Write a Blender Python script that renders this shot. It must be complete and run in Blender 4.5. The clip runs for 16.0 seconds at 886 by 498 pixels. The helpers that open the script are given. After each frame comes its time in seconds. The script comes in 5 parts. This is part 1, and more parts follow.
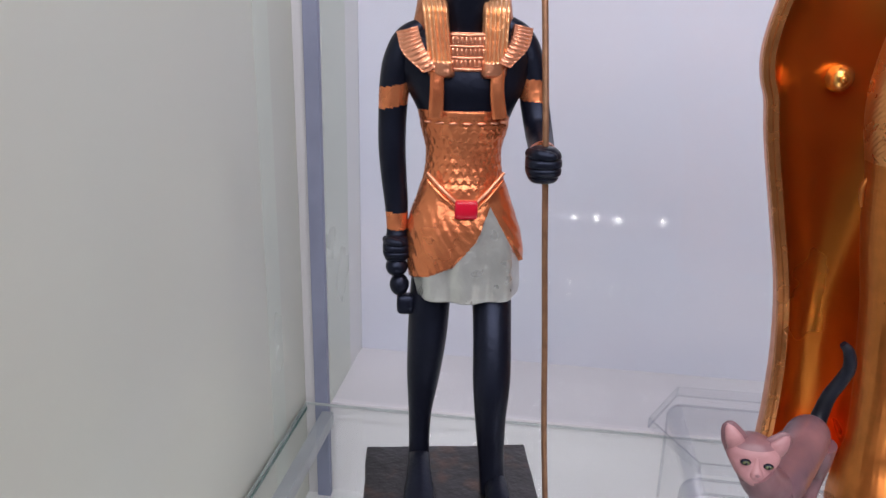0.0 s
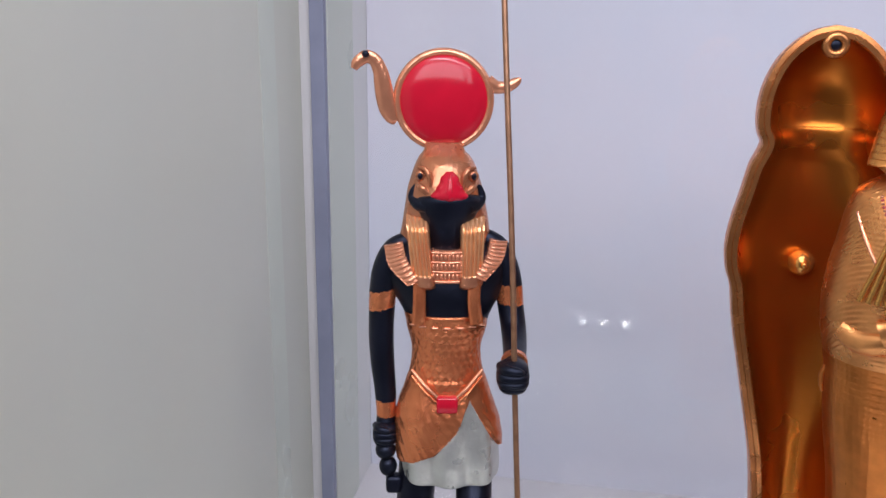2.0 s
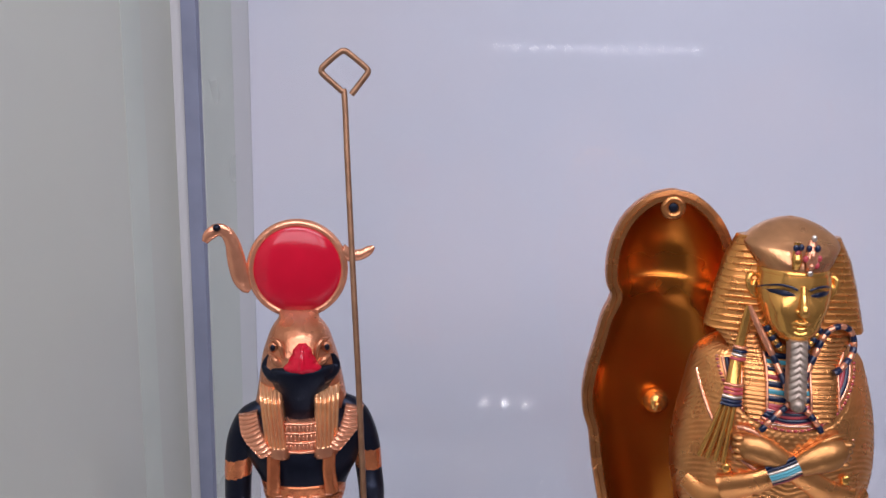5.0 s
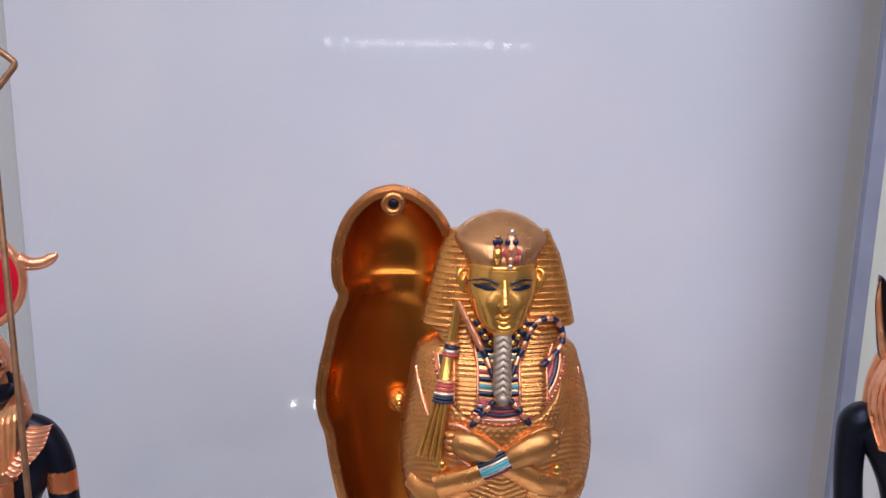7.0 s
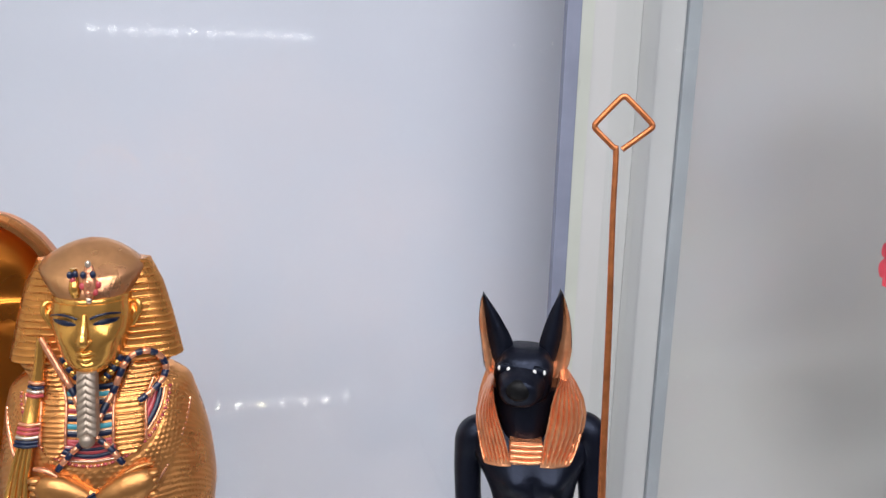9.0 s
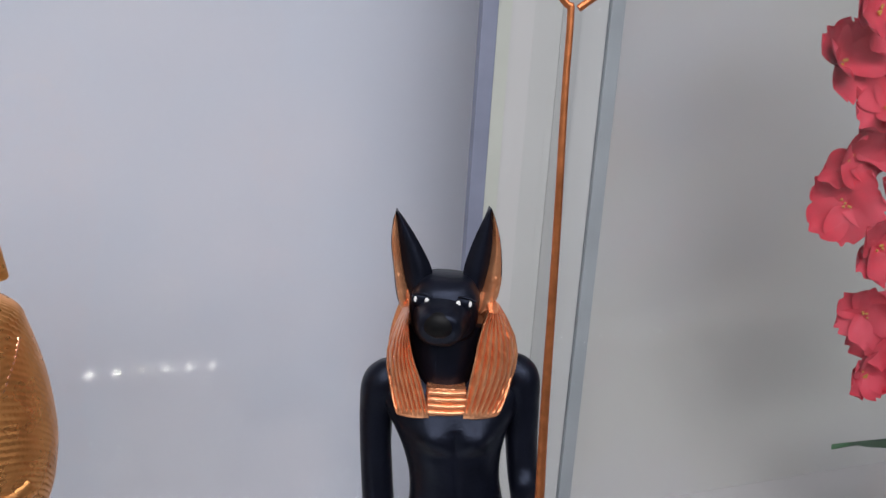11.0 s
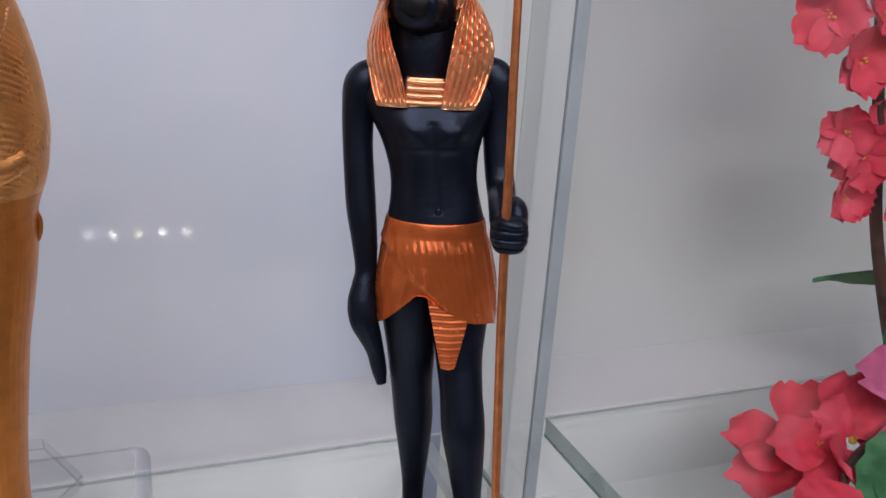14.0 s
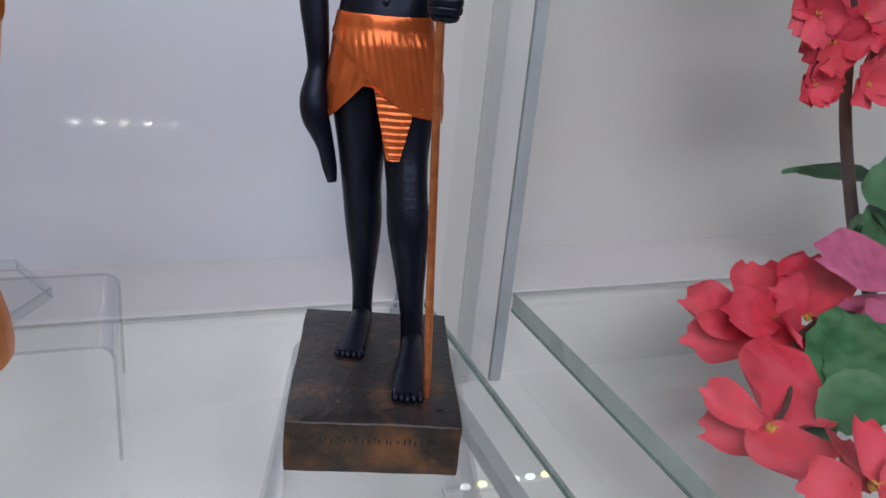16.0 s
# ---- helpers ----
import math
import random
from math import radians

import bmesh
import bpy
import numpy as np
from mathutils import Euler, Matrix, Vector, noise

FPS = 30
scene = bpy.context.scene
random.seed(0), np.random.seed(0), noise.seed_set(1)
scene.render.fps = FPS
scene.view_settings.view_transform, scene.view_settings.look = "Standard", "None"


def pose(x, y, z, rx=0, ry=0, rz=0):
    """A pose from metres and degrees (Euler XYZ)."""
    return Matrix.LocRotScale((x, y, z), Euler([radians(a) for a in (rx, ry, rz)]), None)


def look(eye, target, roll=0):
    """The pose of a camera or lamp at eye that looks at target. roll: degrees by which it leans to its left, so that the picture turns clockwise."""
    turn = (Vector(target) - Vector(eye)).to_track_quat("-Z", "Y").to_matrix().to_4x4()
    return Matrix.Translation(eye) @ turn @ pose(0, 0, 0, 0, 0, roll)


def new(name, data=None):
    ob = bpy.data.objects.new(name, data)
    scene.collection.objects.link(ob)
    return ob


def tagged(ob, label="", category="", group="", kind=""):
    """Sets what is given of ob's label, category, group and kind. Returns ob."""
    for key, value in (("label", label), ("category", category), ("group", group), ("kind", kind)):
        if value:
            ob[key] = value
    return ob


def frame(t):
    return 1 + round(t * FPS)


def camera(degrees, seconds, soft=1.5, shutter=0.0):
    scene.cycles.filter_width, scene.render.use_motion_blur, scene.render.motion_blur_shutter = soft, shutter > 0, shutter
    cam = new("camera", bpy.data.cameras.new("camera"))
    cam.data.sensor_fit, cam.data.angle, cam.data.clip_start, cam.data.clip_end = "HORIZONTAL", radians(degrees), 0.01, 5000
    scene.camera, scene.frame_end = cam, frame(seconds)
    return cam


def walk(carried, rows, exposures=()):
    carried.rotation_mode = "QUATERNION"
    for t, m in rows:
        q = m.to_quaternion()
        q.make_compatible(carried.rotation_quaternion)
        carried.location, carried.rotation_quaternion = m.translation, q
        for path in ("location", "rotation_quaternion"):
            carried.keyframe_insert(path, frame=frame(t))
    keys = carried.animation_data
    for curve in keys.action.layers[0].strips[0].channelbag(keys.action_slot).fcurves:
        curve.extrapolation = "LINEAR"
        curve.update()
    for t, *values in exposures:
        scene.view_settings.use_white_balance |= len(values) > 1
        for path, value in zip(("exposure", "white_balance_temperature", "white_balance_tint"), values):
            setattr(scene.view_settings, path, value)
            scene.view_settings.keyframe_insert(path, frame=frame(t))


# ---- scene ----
LENS = 58.80
cam = camera(LENS, 16.0, soft=1.5)
ROWS = [
    (0.0, 0.0002, -0.0, 0.3321, 71.67, -1.23, 8.36),
    (0.5, 0.0104, -0.0042, 0.348, 72.42, -1.02, 9.09),
    (1.0, 0.014, -0.0063, 0.3688, 73.34, -1.13, 9.75),
    (1.5, 0.0157, -0.0086, 0.3898, 74.16, -0.96, 9.91),
    (2.0, 0.021, -0.0116, 0.4029, 75.78, -0.73, 10.26),
    (2.5, 0.0244, -0.0102, 0.4171, 77.16, -0.52, 10.71),
    (3.0, 0.023, -0.0103, 0.4329, 78.09, -0.27, 10.63),
    (5.5, 0.0675, 0.0045, 0.4616, 79.1, -1.4, 2.19),
    (6.0, 0.0888, 0.0087, 0.4576, 79.3, -1.36, -0.16),
    (6.5, 0.1113, 0.0076, 0.4597, 79.1, -1.21, -1.88),
    (7.0, 0.1361, 0.0135, 0.4621, 78.75, -1.0, -3.53),
    (7.5, 0.1709, 0.0165, 0.4609, 78.97, -1.11, -6.06),
    (8.0, 0.2006, 0.0116, 0.4678, 78.59, -1.4, -9.37),
    (8.5, 0.2319, 0.0044, 0.4774, 77.79, -1.31, -11.01),
    (9.0, 0.2576, 0.0099, 0.4824, 77.64, -1.53, -13.45),
    (11.5, 0.2713, 0.0727, 0.4266, 75.86, -3.51, -21.05),
    (12.0, 0.2701, 0.0602, 0.4127, 75.51, -3.09, -21.22),
    (12.5, 0.2708, 0.052, 0.3986, 74.53, -3.18, -20.87),
    (13.0, 0.2702, 0.0454, 0.3821, 73.72, -3.2, -20.84),
    (13.5, 0.263, 0.0383, 0.3668, 72.99, -3.52, -21.28),
    (14.0, 0.2714, 0.027, 0.3459, 72.34, -3.55, -20.43),
    (14.5, 0.2799, 0.0175, 0.3282, 71.34, -3.9, -19.67),
    (15.0, 0.2843, 0.0059, 0.3102, 70.41, -4.35, -19.67),
    (15.5, 0.285, -0.0052, 0.2956, 69.63, -4.82, -19.92),
    (16.0, 0.2862, -0.0191, 0.2847, 69.12, -5.14, -19.79),
]
EXPOSURES = [(0.0, 0.38, 6350, 11), (1.0, 0.28, 6300, 11), (1.5, 0.25, 6250, 12), (2.0, 0.24, 6200, 12), (2.5, -0.02, 6200, 13), (3.0, -0.10, 6200, 14), (5.5, 0.09, 6200, 14), (7.0, 0.14, 6350, 11), (7.5, 0.06, 6400, 8), (8.0, 0.12, 6500, 6), (8.5, 0.32, 6500, 4), (9.0, 0.36, 6450, 3), (11.5, -0.02, 6400, 4), (12.5, 0.02, 6350, 5), (14.5, 0.06, 6320, 6), (16.0, 0.06, 6300, 6)]
walk(cam, [(t, pose(x, y, z, rx, ry, rz)) for t, x, y, z, rx, ry, rz in ROWS], EXPOSURES)

# ---- light ----
world = bpy.data.worlds.new("room_light")
scene.world = world
world.use_nodes = True
WN = world.node_tree.nodes
WN["Background"].inputs[0].default_value = (0.97, 0.94, 1.0, 1)
WN["Background"].inputs[1].default_value = 0.22


def area(name, m, sx, sy, power, colour):
    d = bpy.data.lights.new(name, "AREA")
    d.shape, d.size, d.size_y, d.energy, d.color = "RECTANGLE", sx, sy, power, colour
    ob = new(name, d)
    ob.matrix_world = m
    return ob


# the strip of lamps under the top of the case, and the shop's ceiling lamps behind the camera
area("case_top_light", look((0.15, 0.0, 0.93), (0.15, 0.42, 0.20)), 0.80, 0.05, 2.9, (1.0, 0.95, 1.0))
area("shop_ceiling_light", look((0.3, -1.02, 1.22), (0.2, 0.4, 0.2)), 2.2, 0.75, 21.5, (1.0, 0.95, 1.0))

# ---- materials ----


def material(name, colour, rough=0.5, metal=0.0, vary=0.15, scale=60.0, bump=0.0, bump_scale=300.0, second=None, mix_scale=25.0, edge=(0.45, 0.62), spec=0.5, rough_vary=0.1, tint=None):
    m = bpy.data.materials.new(name)
    m.use_nodes = True
    nt = m.node_tree
    b = nt.nodes["Principled BSDF"]
    tc = nt.nodes.new("ShaderNodeTexCoord")

    def noise_tex(sc, detail=4.0):
        n = nt.nodes.new("ShaderNodeTexNoise")
        n.inputs["Scale"].default_value, n.inputs["Detail"].default_value = sc, detail
        nt.links.new(tc.outputs["Object"], n.inputs["Vector"])
        return n

    def ramp(fac, a, c, lo, hi):
        r = nt.nodes.new("ShaderNodeValToRGB")
        r.color_ramp.elements[0].position, r.color_ramp.elements[1].position = lo, hi
        r.color_ramp.elements[0].color, r.color_ramp.elements[1].color = (*a, 1), (*c, 1)
        nt.links.new(fac, r.inputs[0])
        return r

    n1 = noise_tex(scale)
    lo = tuple(c * (1 - vary) for c in colour)
    hi = tuple(min(1.0, c * (1 + vary)) for c in colour)
    col = ramp(n1.outputs["Fac"], lo, hi, 0.3, 0.7).outputs[0]
    if second:
        n2 = noise_tex(mix_scale, 6.0)
        f = ramp(n2.outputs["Fac"], (0, 0, 0), (1, 1, 1), *edge)
        mx = nt.nodes.new("ShaderNodeMixRGB")
        nt.links.new(f.outputs[0], mx.inputs[0])
        nt.links.new(col, mx.inputs[1])
        mx.inputs[2].default_value = (*second, 1)
        col = mx.outputs[0]
    nt.links.new(col, b.inputs["Base Color"])
    b.inputs["Metallic"].default_value = metal
    b.inputs["Specular IOR Level"].default_value = spec
    if tint:
        b.inputs["Specular Tint"].default_value = (*tint, 1)
    n3 = noise_tex(scale * 0.6, 3.0)
    mr = nt.nodes.new("ShaderNodeMapRange")
    mr.inputs["To Min"].default_value = max(0.02, rough - rough_vary)
    mr.inputs["To Max"].default_value = min(1.0, rough + rough_vary)
    nt.links.new(n3.outputs["Fac"], mr.inputs["Value"])
    nt.links.new(mr.outputs[0], b.inputs["Roughness"])
    if bump:
        n4 = noise_tex(bump_scale, 3.0)
        bp = nt.nodes.new("ShaderNodeBump")
        bp.inputs["Strength"].default_value, bp.inputs["Distance"].default_value = bump, 0.001
        nt.links.new(n4.outputs["Fac"], bp.inputs["Height"])
        nt.links.new(bp.outputs[0], b.inputs["Normal"])
    return m


def glow(name, colour, strength):
    m = bpy.data.materials.new(name)
    m.use_nodes = True
    b = m.node_tree.nodes["Principled BSDF"]
    b.inputs["Base Color"].default_value = (*colour, 1)
    b.inputs["Emission Color"].default_value = (*colour, 1)
    b.inputs["Emission Strength"].default_value = strength
    return m


PANEL = material("glossy_panel", (0.615, 0.64, 0.735), 0.22, 0, 0.03, 6, spec=0.6, rough_vary=0.018, second=(0.655, 0.655, 0.735), mix_scale=5)
PANEL_NEXT = material("grey_glossy_panel", (0.62, 0.615, 0.60), 0.06, 0, 0.03, 6, spec=0.6, rough_vary=0.015, second=(0.585, 0.59, 0.615), mix_scale=3)
PANEL_SIDE = material("side_panel", (0.585, 0.605, 0.525), 0.42, 0, 0.03, 5, rough_vary=0.03, second=(0.575, 0.595, 0.53), mix_scale=4)
FILLER = material("filler_board", (0.55, 0.55, 0.56), 0.25, 0, 0.03, 5, rough_vary=0.03, second=(0.52, 0.52, 0.525), mix_scale=4)
NICHE = material("niche_board", (0.70, 0.71, 0.69), 0.3, 0, 0.03, 6)
RAIL = material("pale_rail", (0.36, 0.38, 0.40), 0.4, 0.2, 0.08, 30)
STRIP = material("grey_strip", (0.42, 0.42, 0.43), 0.35, 0, 0.03, 9)
SEAL_DIM = material("dim_green_seal", (0.49, 0.51, 0.47), 0.3, 0, 0.04, 20)
SEAL_PALE = material("pale_grey_profile", (0.34, 0.37, 0.405), 0.45, 0.1, 0.10, 30)
SEAL_GREEN = material("clear_green_seal", (0.585, 0.63, 0.55), 0.3, 0, 0.04, 20)
LEDGE = material("white_ledge", (0.66, 0.645, 0.665), 0.22, 0, 0.03, 12)
WHITE = material("white_board", (0.82, 0.81, 0.83), 0.4, 0, 0.03, 12)
FLOOR = material("white_base", (0.73, 0.74, 0.74), 0.45, 0, 0.05, 8)
BASE = material("white_base_board", (0.74, 0.74, 0.75), 0.5, 0, 0.05, 8)
SEAL = material("grey_profile", (0.22, 0.24, 0.33), 0.45, 0.1, 0.10, 30)
WALL = material("shop_wall", (0.34, 0.34, 0.36), 0.8, 0, 0.12, 3)
GLASS_BACK = material("dull_glass_edge", (0.40, 0.43, 0.43), 0.4, 0, 0.15, 60)
GLASS_EDGE = material("glass_edge", (0.33, 0.38, 0.36), 0.3, 0, 0.08, 40, second=(0.38, 0.43, 0.41), mix_scale=30)
GLASS_DEEP = material("deep_glass_edge", (0.10, 0.19, 0.165), 0.25, 0, 0.2, 60)


def thin_clear(name, colour, gloss, rough=0.03, least=0.0):
    """A thin clear sheet: it lets light straight through and takes a faint gloss, stronger at a glance."""
    m = bpy.data.materials.new(name)
    m.use_nodes = True
    nt = m.node_tree
    nt.nodes.remove(nt.nodes["Principled BSDF"])
    tr, gl, mx, lw, mr = (nt.nodes.new(k) for k in ("ShaderNodeBsdfTransparent", "ShaderNodeBsdfGlossy", "ShaderNodeMixShader", "ShaderNodeLayerWeight", "ShaderNodeMath"))
    tr.inputs[0].default_value = (*colour, 1)
    gl.inputs["Roughness"].default_value = rough
    lw.inputs[0].default_value = 0.25
    mr.operation = "MULTIPLY"
    mr.inputs[1].default_value = gloss
    nt.links.new(lw.outputs["Facing"], mr.inputs[0])
    ad = nt.nodes.new("ShaderNodeMath")
    ad.operation = "ADD"
    ad.inputs[1].default_value = least
    nt.links.new(mr.outputs[0], ad.inputs[0])
    nt.links.new(ad.outputs[0], mx.inputs[0])
    nt.links.new(tr.outputs[0], mx.inputs[1])
    nt.links.new(gl.outputs[0], mx.inputs[2])
    nt.links.new(mx.outputs[0], nt.nodes["Material Output"].inputs[0])
    return m


GLASS = thin_clear("shelf_glass", (0.985, 0.995, 0.99), 0.22, 0.02, 0.015)
BACK_GLASS = thin_clear("back_glass", (0.985, 0.99, 0.99), 0.05, 0.05, 0.026)
THIN_GLASS = thin_clear("partition_glass", (0.985, 0.995, 0.99), 0.22, 0.02)
ACRYLIC = thin_clear("acrylic_sheet", (0.993, 0.994, 0.996), 0.16, 0.05)
ACRYLIC_EDGE = thin_clear("acrylic_edge", (0.77, 0.78, 0.81), 0.30, 0.08)
ACRYLIC_BEND = thin_clear("acrylic_bend", (0.93, 0.935, 0.95), 0.55, 0.10, 0.04)
ACRYLIC_SIDE = thin_clear("acrylic_side", (0.94, 0.945, 0.955), 0.30, 0.08, 0.02)
BLACK = material("black_paint", (0.0035, 0.004, 0.008), 0.37, 0, 0.3, 90, bump=0.16, bump_scale=420, spec=0.36, tint=(0.58, 0.68, 1.0))
COPPER = material("copper_gold_paint", (0.74, 0.245, 0.10), 0.25, 0.75, 0.10, 140, bump=0.5, bump_scale=260, second=(0.64, 0.19, 0.075), mix_scale=45)
KILT = material("copper_kilt_paint", (0.56, 0.125, 0.032), 0.25, 0.6, 0.10, 140, bump=0.10, bump_scale=420, second=(0.50, 0.105, 0.026), mix_scale=45)
NOSE = material("dull_black", (0.003, 0.003, 0.004), 0.5, 0, 0.2, 90, spec=0.2)
ROSE = material("rose_gold_paint", (0.58, 0.25, 0.14), 0.24, 0.7, 0.12, 120, bump=0.5, bump_scale=260, second=(0.50, 0.195, 0.095), mix_scale=60)
LAPPET = material("yellow_gold_paint", (0.86, 0.45, 0.22), 0.20, 0.7, 0.14, 140, bump=0.4, bump_scale=260, second=(0.78, 0.36, 0.18), mix_scale=70)
WIG = material("deep_copper_paint", (0.92, 0.42, 0.22), 0.20, 0.7, 0.14, 140, bump=0.8, bump_scale=190, second=(0.82, 0.32, 0.15), mix_scale=60)
COPPER_LIGHT = material("light_copper_paint", (0.76, 0.33, 0.19), 0.20, 0.68, 0.12, 140, bump=0.4, bump_scale=300)
SILVER = material("silver_paint", (0.56, 0.58, 0.55), 0.30, 0.65, 0.08, 160, bump=0.25, bump_scale=500)
RED = material("red_enamel", (0.48, 0.007, 0.026), 0.15, 0, 0.08, 60, spec=0.42, rough_vary=0.04)
WHITE_DOT = material("white_paint", (0.85, 0.85, 0.85), 0.4)
WORN = material("worn_black_bronze", (0.012, 0.010, 0.012), 0.38, 0.1, 0.5, 160, bump=0.7, bump_scale=220, second=(0.105, 0.052, 0.028), mix_scale=62, edge=(0.53, 0.78))
WORN_FRONT = material("worn_bronze_front", (0.018, 0.011, 0.008), 0.36, 0.3, 0.5, 160, bump=0.8, bump_scale=200, second=(0.16, 0.066, 0.022), mix_scale=55, edge=(0.45, 0.72))
GOLD = material("gold_paint", (0.78, 0.40, 0.10), 0.21, 0.85, 0.08, 120, bump=0.03)
GOLD_SOFT = material("satin_gold_paint", (0.66, 0.225, 0.052), 0.32, 0.88, 0.10, 140, bump=0.12, bump_scale=350)
FIST_GOLD = material("worn_fist_gold", (0.54, 0.25, 0.085), 0.34, 0.8, 0.16, 90, bump=0.25, bump_scale=300, second=(0.46, 0.20, 0.06), mix_scale=60)
LAPPET_GOLD = material("brown_gold_paint", (0.58, 0.25, 0.08), 0.27, 0.85, 0.10, 140, bump=0.1, bump_scale=350)
GOLD_CHASED = material("chased_gold", (0.84, 0.37, 0.125), 0.29, 0.88, 0.08, 140, bump=0.06, bump_scale=380)
NEMES_GOLD = material("headcloth_gold", (0.72, 0.31, 0.085), 0.27, 0.85, 0.10, 140, bump=0.08, bump_scale=350)
BEARD = material("dull_silver_plait", (0.36, 0.29, 0.235), 0.42, 0.7, 0.15, 200, bump=0.2)
CROWN = material("dull_crown_gold", (0.60, 0.30, 0.135), 0.30, 0.8, 0.12, 120, bump=0.12, bump_scale=380, second=(0.52, 0.25, 0.135), mix_scale=40)
GOLD_IN = material("gold_lacquer_inside", (0.60, 0.19, 0.027), 0.30, 0.94, 0.06, 30)
RIM = material("coffin_rim_gold", (0.50, 0.20, 0.066), 0.26, 0.85, 0.08, 120)
BLUE = material("blue_enamel", (0.006, 0.012, 0.040), 0.3, 0, 0.2, 90)
TEAL = material("turquoise_enamel", (0.07, 0.31, 0.38), 0.3, 0, 0.15, 90)
PINK = material("red_stripe_enamel", (0.38, 0.05, 0.06), 0.3, 0, 0.2, 90)
SILVER_BRIGHT = material("bright_silver", (0.70, 0.59, 0.50), 0.3, 0.85, 0.1, 90)
CAT = material("cat_skin", (0.21, 0.105, 0.115), 0.40, 0, 0.15, 60, bump=0.15, second=(0.105, 0.062, 0.08), mix_scale=22, edge=(0.42, 0.62))
CAT_FACE = material("cat_face", (0.42, 0.215, 0.22), 0.45, 0, 0.14, 60, bump=0.12, second=(0.33, 0.16, 0.17), mix_scale=70)
CAT_DARK = material("cat_tail", (0.005, 0.006, 0.012), 0.36, 0, 0.3, 60, spec=0.3)
EYE = material("cat_eye", (0.10, 0.115, 0.055), 0.15, 0, 0.2, 300)
WIRE = material("copper_wire", (0.60, 0.205, 0.078), 0.38, 0.85, 0.2, 200)
WIRE_DARK = material("brown_wire", (0.30, 0.16, 0.09), 0.42, 0.7, 0.2, 200)
PETAL = material("red_cloth_petal", (0.60, 0.030, 0.062), 0.7, 0, 0.22, 90, second=(0.68, 0.065, 0.11), mix_scale=30, bump=0.15)
PETAL_PINK = material("mauve_cloth_petal", (0.50, 0.10, 0.22), 0.7, 0, 0.2, 90, bump=0.15)
LEAF = material("green_cloth_leaf", (0.035, 0.13, 0.05), 0.6, 0, 0.3, 60, second=(0.08, 0.20, 0.09), mix_scale=40, bump=0.2)
STEM = material("brown_stem", (0.07, 0.035, 0.03), 0.6, 0, 0.3, 80)
STAMEN = material("yellow_stamen", (0.55, 0.33, 0.05), 0.6)
LAMP = glow("lamp_white", (1.0, 0.97, 0.9), 30.0)
LAMP_WARM = glow("lamp_warm", (1.0, 0.85, 0.55), 26.0)
# glow of the dots that stand in for reflections in the shelf
REFLECTED_LIME = glow("reflected_lime", (1.0, 0.98, 0.55), 0.9)
REFLECTED_MINT = glow("reflected_mint", (0.85, 1.0, 0.82), 0.9)
REFLECTED_PASTEL = glow("reflected_pastel", (1.0, 0.97, 0.97), 0.9)
REFLECTED_ROSE = glow("reflected_rose", (1.0, 0.82, 0.84), 0.8)
LAMP_BAR = glow("lamp_bar", (0.95, 0.96, 1.0), 9.0)
ALU = material("aluminium", (0.55, 0.56, 0.58), 0.35, 0.9, 0.06, 60)

# ---- building helpers ----


def finish(name, bm, mats, parent=None, label="", smooth=True):
    me = bpy.data.meshes.new(name)
    bmesh.ops.recalc_face_normals(bm, faces=bm.faces)
    if smooth:
        for f in bm.faces:
            f.smooth = True
    bm.to_mesh(me)
    bm.free()
    for m in mats if isinstance(mats, (list, tuple)) else [mats]:
        me.materials.append(m)
    if smooth:
        me.set_sharp_from_angle(angle=radians(50))
    ob = new(name, me)
    if parent:
        ob.parent = parent
    if label:
        ob["label"] = label
    return ob


def part(name, bm, mat, parent, label=""):
    return finish(name, bm, mat, parent, label)


def empty(name, m, label, category, group="", kind=""):
    ob = new(name)
    ob.empty_display_size = 0.01
    ob.matrix_basis = m
    return tagged(ob, label, category, group, kind)


def box(bm, x0, x1, y0, y1, z0, z1, bevel=0.0, mi=0, segs=2):
    vs = [bm.verts.new((x, y, z)) for x in (x0, x1) for y in (y0, y1) for z in (z0, z1)]
    fs = [bm.faces.new([vs[i] for i in q]) for q in ((0, 1, 3, 2), (4, 6, 7, 5), (0, 4, 5, 1), (2, 3, 7, 6), (0, 2, 6, 4), (1, 5, 7, 3))]
    for f in fs:
        f.material_index = mi
    if bevel:
        es = {e for f in fs for e in f.edges}
        r = bmesh.ops.bevel(bm, geom=list(es), offset=bevel, segments=segs, profile=0.5, affect="EDGES")
        for f in r["faces"]:
            f.material_index = mi
    return fs


def spline(rows, steps):
    """Catmull-Rom through rows of numbers."""
    r = np.array(rows, float)
    p = np.vstack([2 * r[0] - r[1], r, 2 * r[-1] - r[-2]])
    out = []
    for i in range(1, len(p) - 2):
        for k in range(steps):
            t = k / steps
            a, b, c, d = p[i - 1], p[i], p[i + 1], p[i + 2]
            out.append(0.5 * (2 * b + (c - a) * t + (2 * a - 5 * b + 4 * c - d) * t * t + (3 * b - a - 3 * c + d) * t ** 3))
    out.append(p[-2])
    return out


def skin(bm, rings, pick, close=True):
    """Faces between rings of points; pick gives a face's material from its middle."""
    vr = [[bm.verts.new(q) for q in ring] for ring in rings]
    n = len(vr[0])
    for a, b in zip(vr, vr[1:]):
        for i in range(n):
            j = (i + 1) % n
            f = bm.faces.new((a[i], a[j], b[j], b[i]))
            f.material_index = pick(f.calc_center_median()) if callable(pick) else pick
    if close:
        for ring in (vr[0], vr[-1]):
            f = bm.faces.new(ring)
            f.material_index = pick(f.calc_center_median()) if callable(pick) else pick


